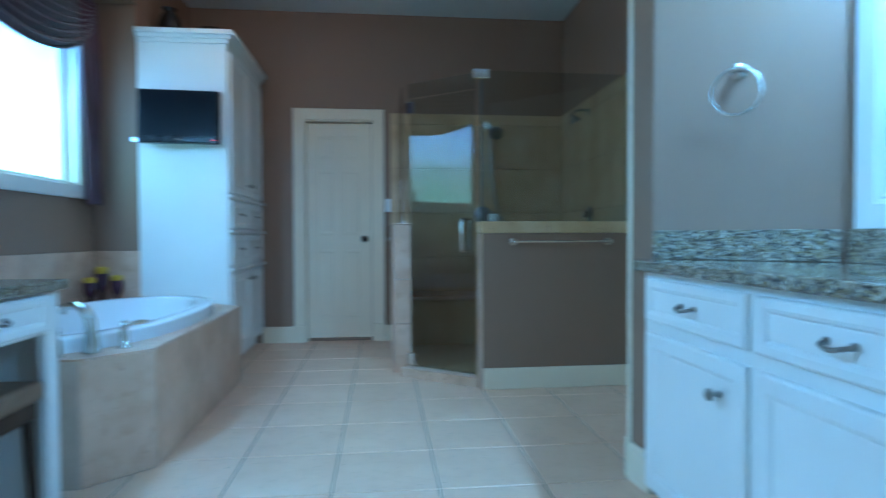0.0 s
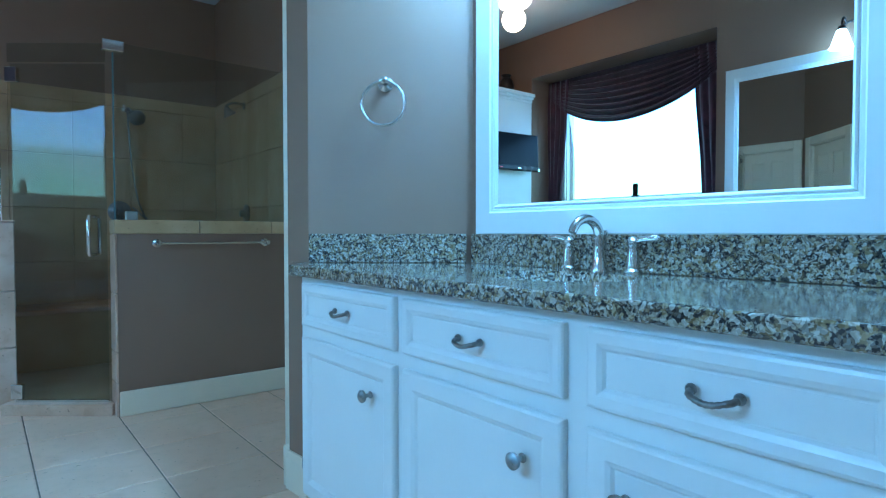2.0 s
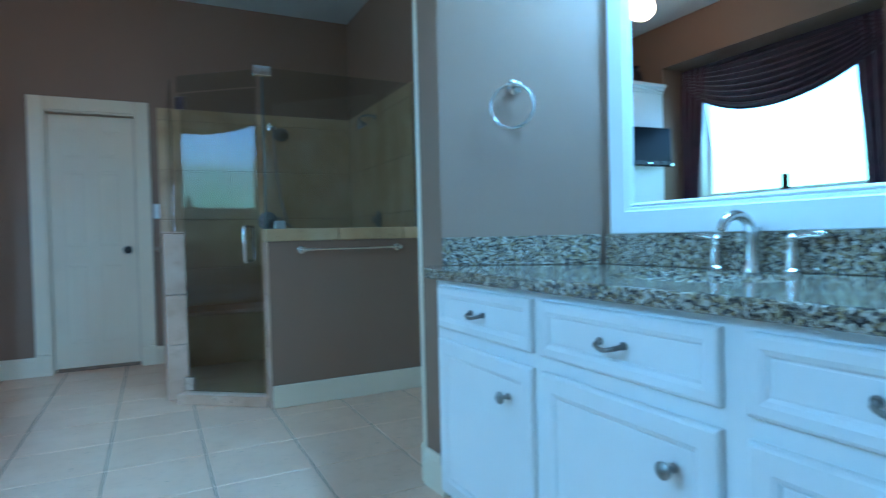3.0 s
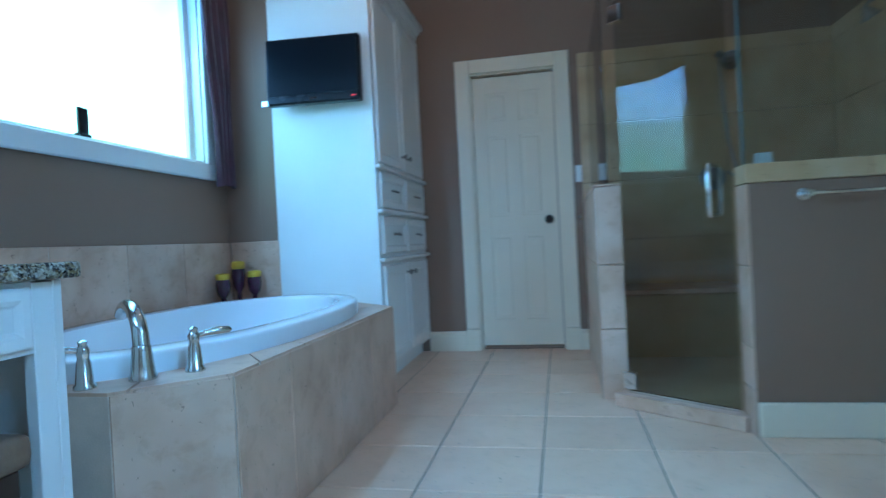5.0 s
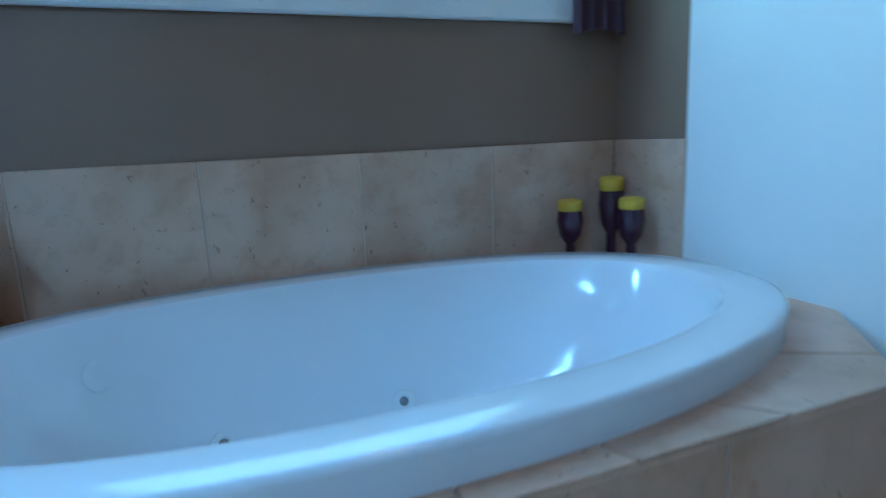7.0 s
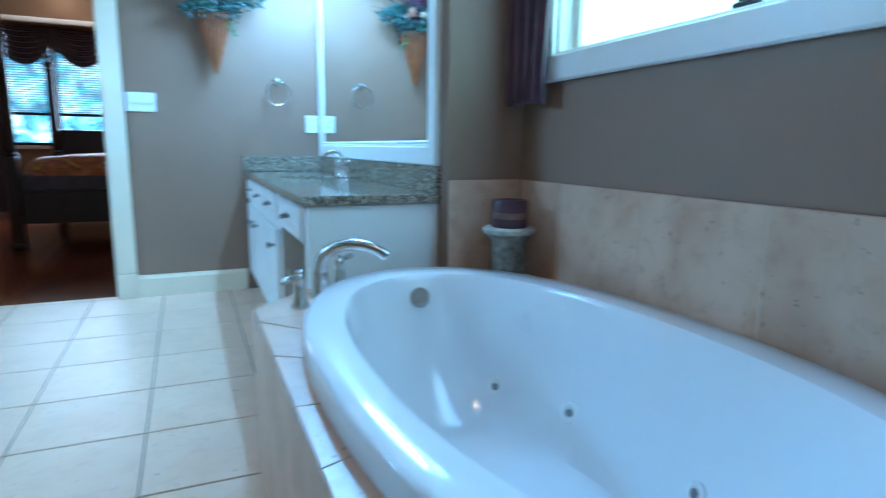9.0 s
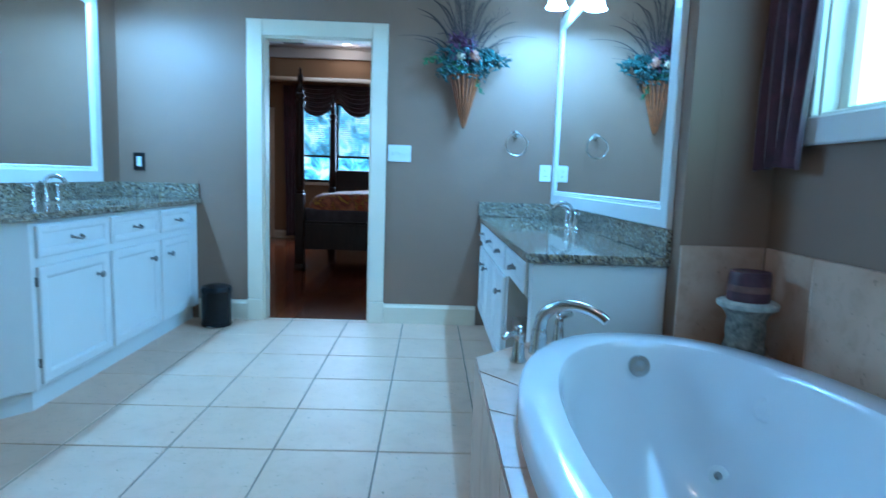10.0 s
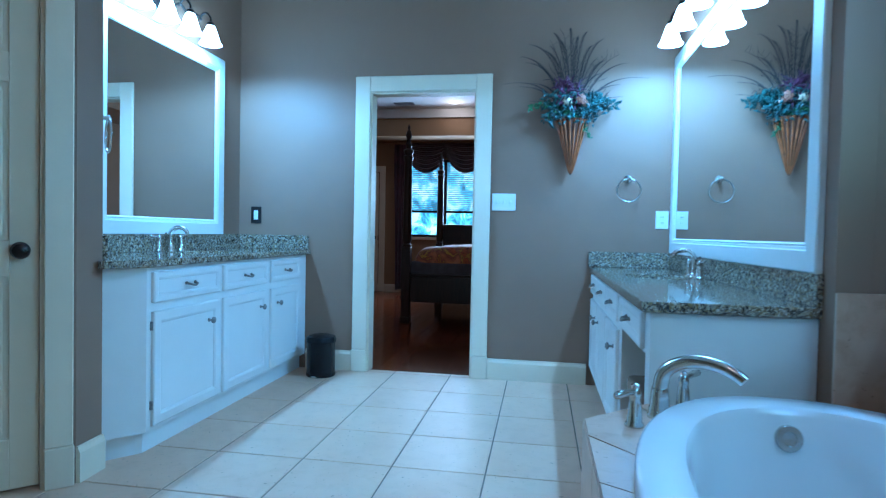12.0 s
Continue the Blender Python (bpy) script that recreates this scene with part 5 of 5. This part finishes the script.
for sy in (-1, 1):
    tube(bm, [(hx, sy * 0.004, 0.87), (hx, sy * 0.045, 0.87), (hx, sy * 0.052, 0.885), (hx, sy * 0.052, 1.06), (hx, sy * 0.045, 1.075), (hx, sy * 0.004, 1.075)], 0.0095, 12)
part("handle", bm, CHROME, sd, "chrome tubular handle", True)
part("sweep", box(BM(), 0.012, -0.008, 0.063, dl - 0.016, 0.008, 0.0745), CHROME, sd, "metal bottom sweep")
part("transom", box(BM(), -0.005, -0.004, 1.908, dl - 0.012, 0.004, GZ, 0.001), GLASS, sd)

sp = thing("shower_screen", "fixed clear glass panel on the shower half wall", "glass panel", km)
part("glass", box(BM(), 0.006, 0.05, KH + 0.002, kl - 0.02, 0.06, GZ, 0.001), GLASS, sp)
part("corner_clamp", box(BM(), -0.05, 0.035, GZ - 0.05, 0.055, 0.075, GZ + 0.006, 0.003), CHROME, sp, "square chrome corner clamp")
for z in (1.18, 1.93):
    part("wall_clamp", box(BM(), kl - 0.055, 0.042, z - 0.025, kl - 0.012, 0.068, z + 0.025, 0.003), NICKEL, sp, "nickel wall clamp")
part("edge_seal", box(BM(), -0.002, 0.049, KH + 0.002, 0.005, 0.061, GZ - 0.055), surface("grey_green_glass_edge", (0.10, 0.17, 0.17), 0.2, vary=0.1, relief=0), sp)
side = thing("shower_side_screen", "fixed clear glass panel on the low tiled wall", "glass panel")
part("glass", box(BM(), 0.499, 3.985, KH + 0.002, 0.509, NY - 0.013, GZ, 0.001), GLASS, side)

bar = thing("towel_bar", "slim brushed nickel towel bar on the half wall", "towel bar", km)
bm = BM()
tube(bm, [(0.185, -0.055, 0.930), (0.82, -0.055, 0.930)], 0.008, 12)
part("rod", bm, NICKEL, bar, "", True)
for s in (0.195, 0.81):
    bm = BM()
    lathe(bm, [(0.024, 0), (0.024, 0.006), (0.012, 0.014), (0.010, 0.045), (0.013, 0.05), (0.013, 0.064), (0.004, 0.068)], (s, -0.001, 0.930), 18, pose(0, 0, 0, 90))
    part("post", bm, NICKEL, bar, "", True)

hs = thing("hand_shower", "dark nickel hand shower with hose on the tiled wall", "shower head", Matrix.Translation((1.36, NY - 0.012, 0)))
bm = BM()
tube(bm, [(0, -0.0, 1.98), (0, -0.05, 1.985), (0.0, -0.07, 1.95)], 0.012, 10)
tube(bm, [(0.0, -0.06, 1.99), (0.05, -0.12, 1.90)], [0.012, 0.02], 12)
lathe(bm, [(0.02, 0), (0.06, 0.02), (0.062, 0.035), (0.055, 0.04)], (0.05, -0.12, 1.92), 22, pose(0, 0, 0, 120))
part("head", bm, PEWTER, hs, "", True)
part("hose", tube(BM(), arc((0.0, -0.05, 1.95), (0.02, -0.05, 1.3), (0.12, -0.04, 1.12), 20) + arc((0.12, -0.04, 1.12), (0.17, -0.04, 1.06), (0.03, -0.02, 1.20), 10), 0.007, 8), PEWTER, hs, "", True)
bm = BM()
lathe(bm, [(0.085, 0), (0.085, 0.006), (0.06, 0.012), (0.03, 0.02), (0.028, 0.05), (0.012, 0.056)], (-0.06, -0.001, 1.16), 26, pose(0, 0, 0, 90))
tube(bm, [(-0.06, -0.045, 1.16), (-0.10, -0.06, 1.13)], 0.008, 8)
part("valve", bm, PEWTER, hs, "round dark nickel valve plate", True)
sh = thing("wall_shower", "dark nickel shower head on a bent arm", "shower head", pose(SX, 4.55, -0.03, 0, 0, 90))
bm = BM()
tube(bm, arc((0, 0.0, 2.02), (0, 0.12, 2.06), (0, 0.16, 1.98), 10), 0.010, 10)
lathe(bm, [(0.015, 0), (0.03, 0.03), (0.05, 0.06), (0.05, 0.07)], (0, 0.155, 1.99), 22, pose(0, 0, 0, 150))
lathe(bm, [(0.03, 0), (0.03, 0.005), (0.012, 0.01)], (0, 0.011, 2.02), 18, pose(0, 0, 0, -90))
part("head", bm, PEWTER, sh, "", True)
sv = thing("shower_valve", "dark nickel lever valve in the shower", "valve", pose(SX, 4.52, 0, 0, 0, 90))
bm = BM()
lathe(bm, [(0.075, 0), (0.075, 0.006), (0.05, 0.012), (0.028, 0.02), (0.026, 0.05), (0.01, 0.055)], (0, 0.011, 1.14), 24, pose(0, 0, 0, -90))
tube(bm, [(0, 0.05, 1.14), (-0.05, 0.07, 1.16)], [0.010, 0.007], 8)
part("valve", bm, PEWTER, sv, "", True)
soap = thing("soap_box", "small white soap box on the shower cap", "soap", km @ Matrix.Translation((0.09, 0.095, KH)))
part("box", box(BM(), -0.03, -0.018, 0.0, 0.03, 0.018, 0.05, 0.005), WHITE_PLASTIC, soap)

# ---- the bedroom beyond the door ----
FARY = -5.60
wall("wall_bedroom_south", (-2.2, FARY), (4.2, FARY), 0, 3.2, 0.14, [(2.05, 4.0, 0.95, 2.25)], BED_WALL, "tan painted bedroom wall")
wall("wall_bedroom_east", (4.2, FARY), (4.2, -0.13), 0, 3.2, 0.12, (), BED_WALL, "tan painted bedroom wall")
wall("wall_bedroom_west", (-2.2, -0.13), (-2.2, FARY), 0, 3.2, 0.12, (), BED_WALL, "tan painted bedroom wall")
wall("wall_bedroom_north_side", (4.2, -0.131), (1.92, -0.131), 0, 3.2, 0.12, (), BED_WALL, "tan painted bedroom wall")
wall("wall_bedroom_north_side", (-1.40, -0.131), (-2.2, -0.131), 0, 3.2, 0.12, (), BED_WALL, "tan painted bedroom wall")
bm = BM()
for x0, x1, y0, y1 in ((-2.2, 4.2, -5.6, -4.85), (-2.2, 4.2, -0.75, -0.131), (-2.2, -1.4, -4.85, -0.75), (3.4, 4.2, -4.85, -0.75)):
    box(bm, x0, y0, 2.53, x1, y1, 2.62)
box(bm, -2.2, -5.6, 2.98, 4.2, -0.131, 3.06)
for x0, x1, y0, y1 in ((-1.45, 3.45, -4.90, -4.85), (-1.45, 3.45, -0.75, -0.70), (-1.45, -1.40, -4.85, -0.75), (3.40, 3.45, -4.85, -0.75)):
    box(bm, x0, y0, 2.62, x1, y1, 2.98)
tagged(part("ceiling_bedroom", bm, BED_WALL), "tan bedroom tray ceiling", "ceiling", kind="structure")
tagged(part("ceiling_tray", box(BM(), -1.39, -4.84, 2.955, 3.39, -0.76, 2.978), CEIL), "white raised tray ceiling of the bedroom", "ceiling", kind="structure")
for k, (a, b) in enumerate((((-1.39, -4.845), (3.39, -4.845)), ((3.395, -4.84), (3.395, -0.76)), ((-1.395, -0.76), (-1.395, -4.84)))):
    strip("crown_moulding", a, b, 2.80, 2.953, 0.06, CEIL, "white crown moulding", "moulding")
strip("baseboard", (-2.2, FARY), (4.2, FARY), 0, 0.13, 0.018, TRIM, "cream bedroom baseboard")
strip("baseboard", (4.2, FARY), (4.2, -0.2), 0, 0.13, 0.018, TRIM, "cream bedroom baseboard")
rl = thing("recessed_light", "round lit recessed ceiling light", "ceiling light", Matrix.Translation((0.85, -4.45, 2.954)))
part("trim_ring", lathe(BM(), [(0.085, 0), (0.09, -0.004), (0.075, -0.008), (0.065, -0.002)], seg=28), FRAME, rl, "", True)
part("lens", lathe(BM(), [(0.064, -0.003), (0.064, -0.006), (0.001, -0.007)], seg=28), CAN, rl, "glowing lens", True)
lamp("bedroom_can", "POINT", 3.5, (1.0, 0.78, 0.58), Matrix.Translation((0.85, -4.45, 2.85)), 0.06)
vent = thing("ceiling_vent", "dark slatted ceiling vent", "vent", Matrix.Translation((1.62, -4.5, 2.954)))
part("vent_frame", box(BM(), -0.15, -0.08, -0.008, 0.15, 0.08, -0.0005, 0.002), surface("grey_vent", (0.25, 0.24, 0.23), 0.5, vary=0.1), vent)
for k in range(6):
    part("slat", box(BM(), -0.13, -0.062 + k * 0.022, -0.014, 0.13, -0.05 + k * 0.022, -0.0085), PEWTER, vent)

# bedroom window: three lights, blinds, swags and side panels
bw = thing("window_2", "wide bedroom window with dark mullions and white blinds", "window", kind="structure")
wx0, wx1, wz0, wz1 = -0.15, 1.80, 0.95, 2.25
bm = BM()
for x in (wx0, 0.48, 1.13, wx1 - 0.05):
    box(bm, x, FARY - 0.06, wz0, x + 0.05, FARY - 0.02, wz1, 0.003)
part("mullions", bm, BRONZE, bw, "dark upright mullions")
bm = BM()
for z in (wz0, 1.36, wz1 - 0.04):
    box(bm, wx0 + 0.05, FARY - 0.059, z, wx1 - 0.05, FARY - 0.021, z + 0.04, 0.003)
part("crossbars", bm, BRONZE, bw, "dark crossbars")
pane2 = part("pane", box(BM(), wx0, FARY - 0.045, wz0, wx1, FARY - 0.04, wz1), GLASS, bw)
pane2.visible_shadow = False
for k in range(26):
    sl = part("blind_slat", box(BM(), wx0 + 0.06, -0.022, -0.0012, wx1 - 0.06, 0.022, 0.0012), WHITE_PLASTIC, bw)
    sl.matrix_world = pose(0, FARY - 0.085, 1.42 + k * 0.032, 12)
part("window_sill", box(BM(), wx0 - 0.06, FARY + 0.001, wz0 - 0.05, wx1 + 0.06, FARY + 0.05, wz0 - 0.001, 0.005), TRIM, bw)
bd = part("backdrop_trees", box(BM(), -9, -14.05, -2, 12, -14, 9), OUTSIDE)
tagged(bd, "bright blurred trees and sky outside", "backdrop", kind="structure")


for x0, x1 in ((-0.20, 0.50), (0.44, 1.16), (1.10, 1.84)):
    o = swag("swag_valance", 0, x1 - x0, 2.52, 0.50, 0.0, 7, 0.09)
    o.matrix_world = pose(x1, FARY + 0.03, 0, 0, 0, 90)
    tagged(o, "dark plum swag valance over the bedroom window", "valance", "bedroom swags")
for x0, x1 in ((1.72, 2.02), (-0.42, -0.12)):
    o = drape("curtain_panel", 0, x1 - x0, 0.04, 2.50, 0.0, 4, "", 0.35)
    o.matrix_world = pose(x1, FARY + 0.07, 0, 0, 0, 90)
    tagged(o, "long dark plum curtain beside the bedroom window", "curtain", "bedroom curtains")
panel_door("door_5", 0.78, 2.03, pose(2.30, FARY + 0.045, 0.002, 0, 0, 0), "white glazed bedroom door beside the curtain", 0.06, -1)
casing("door_5_casing", (-2.2, FARY), (4.2, FARY), 4.48, 5.30, 2.05)

# four-poster bed
bed = thing("four_poster_bed", "dark mahogany four-poster bed with turned posts", "bed")
bx0, bx1, by0, by1 = -0.75, 1.03, -4.45, -2.30
for x in (bx0, bx1):
    for y in (by0, by1):
        bm = BM()
        s = 0.058
        box(bm, x - s, y - s, 0.0, x + s, y + s, 0.075, 0.01, 2)
        box(bm, x - s + 0.008, y - s + 0.008, 0.0755, x + s - 0.008, y + s - 0.008, 0.86, 0.006)
        prof = [(0.046, 0.8605), (0.052, 0.88), (0.040, 0.90), (0.052, 0.93), (0.050, 1.2), (0.046, 1.62), (0.042, 1.82), (0.052, 1.84), (0.054, 1.87), (0.038, 1.885), (0.052, 1.91), (0.053, 1.94),
                (0.026, 1.96), (0.034, 1.985), (0.036, 2.01), (0.022, 2.03), (0.024, 2.06), (0.034, 2.10), (0.028, 2.14), (0.012, 2.17), (0.016, 2.19), (0.010, 2.215), (0.001, 2.225)]
        lathe(bm, prof, (x, y, 0), 24)
        part("post", bm, DARK_WOOD, bed, "turned mahogany post", True)
part("footboard", box(BM(), bx0 + 0.051, by1 - 0.022, 0.24, bx1 - 0.051, by1 + 0.022, 0.53, 0.006, 2), DARK_WOOD, bed)
part("foot_rail", box(BM(), bx0 + 0.051, by1 - 0.03, 0.5305, bx1 - 0.051, by1 + 0.03, 0.56, 0.008, 2), DARK_WOOD, bed)
part("headboard", box(BM(), bx0 + 0.051, by0 - 0.03, 0.24, bx1 - 0.051, by0 + 0.03, 1.15, 0.02, 3), DARK_WOOD, bed)
for x in (bx0, bx1):
    part("side_rail", box(BM(), x - 0.02, by0 + 0.052, 0.26, x + 0.02, by1 - 0.052, 0.44, 0.006), DARK_WOOD, bed)
mat_ob = thing("mattress", "thick mattress with a grey bed skirt on the four-poster", "mattress")
part("mattress_body", box(BM(), bx0 + 0.03, by0 + 0.05, 0.441, bx1 - 0.03, by1 - 0.035, 0.70, 0.04, 3), SHEET, mat_ob, "", True)
bm = BM()
nu, nv = 46, 56
rows = []
for j in range(nv + 1):
    v = j / nv
    row = []
    for i in range(nu + 1):
        uu = i / nu
        sx = (uu - 0.5) * 2
        sy = (v - 0.5) * 2
        fx, fy = max(0, abs(sx) - 0.82) / 0.18, max(0, abs(sy) - 0.86) / 0.14
        x = (bx0 + bx1) / 2 + math.copysign(min(abs(sx), 0.94), sx) * (bx1 - bx0) / 2 * 1.0
        y = (by0 + by1) / 2 + math.copysign(min(abs(sy), 0.962), sy) * (by1 - by0) / 2 * 1.0
        z = 0.875 - 0.05 * (sx * sx) - 0.30 * min(1, fx) ** 2 - (0.30 * min(1, fy) ** 2) * (1 if sy > 0 else 0.2) + 0.022 * noise.noise(Vector((x * 4, y * 4, 1))) + 0.010 * noise.noise(Vector((x * 13, y * 11, 3)))
        row.append(bm.verts.new((x, y, max(z, 0.58))))
    rows.append(row)
for a, b in zip(rows, rows[1:]):
    for i in range(nu):
        bm.faces.new((a[i], a[i + 1], b[i + 1], b[i]))
bmesh.ops.recalc_face_normals(bm, faces=bm.faces)
bmesh.ops.solidify(bm, geom=bm.faces[:], thickness=0.02)
quilt = part("quilt", bm, QUILT, None, "", True)
tagged(quilt, "puffy orange and brown patterned quilt spread over the bed", "quilt")

# ---- pieces of the floors, last ----
# bedroom planks
bfl = part("floor_bedroom", box(BM(), -2.3, FARY - 0.2, -0.12, 4.3, -0.066, -0.014), BRONZE)
tagged(bfl, "glossy red-brown plank floor of the bedroom", "floor", kind="structure")
me = bpy.data.meshes.new("plank")
b = box(BM(), 0.0008, 0.001, -0.0135, 0.1262, 1.399, -0.001, 0.0015)
b.to_mesh(me)
b.free()
me.materials.append(PLANK)
rnd = random.Random(3)
cnt = 0
for i in range(52):
    y = -0.07 + rnd.uniform(-1.3, 0) + 1.4
    while y > FARY and cnt < 290:
        y -= 1.4
        if y > -0.068 - 1.4 and y + 1.4 > -0.068:
            y = -0.068 - 1.4
        ob = new("plank", me)
        ob.parent = bfl
        ob.location = (-2.2 + i * 0.127, y, 0)
        cnt += 1
# bathroom floor tiles
TS = 0.410
variants = []
for k in range(3):
    me = bpy.data.meshes.new("floor_tile")
    b = box(BM(), 0.003, 0.003, -0.012, TS - 0.003, TS - 0.003, 0.0, 0.0025, 1)
    b.to_mesh(me)
    b.free()
    me.materials.append(FLOOR_TILE)
    variants.append(me)
gx0, gy0 = 0.165 - 6 * TS, 1.648 - 5 * TS
for i in range(12):
    for j in range(14):
        x, y = gx0 + i * TS, gy0 + j * TS
        if x > 2.4 or y > 5.3 or (x + TS < -0.9 and y > 2.2) or x + TS < -1.6:
            continue
        if y < -0.06:
            me = bpy.data.meshes.new("floor_tile_cut")
            b = box(BM(), 0.003, -0.062 - y, -0.012, TS - 0.003, TS - 0.003, 0.0, 0.0025, 1)
            b.to_mesh(me)
            b.free()
            me.materials.append(FLOOR_TILE)
            if y + TS < -0.03:
                continue
        else:
            me = variants[(i + j) % 3]
        ob = new("floor_tile", me)
        ob.parent = floor
        ob.location = (x, y, 0)
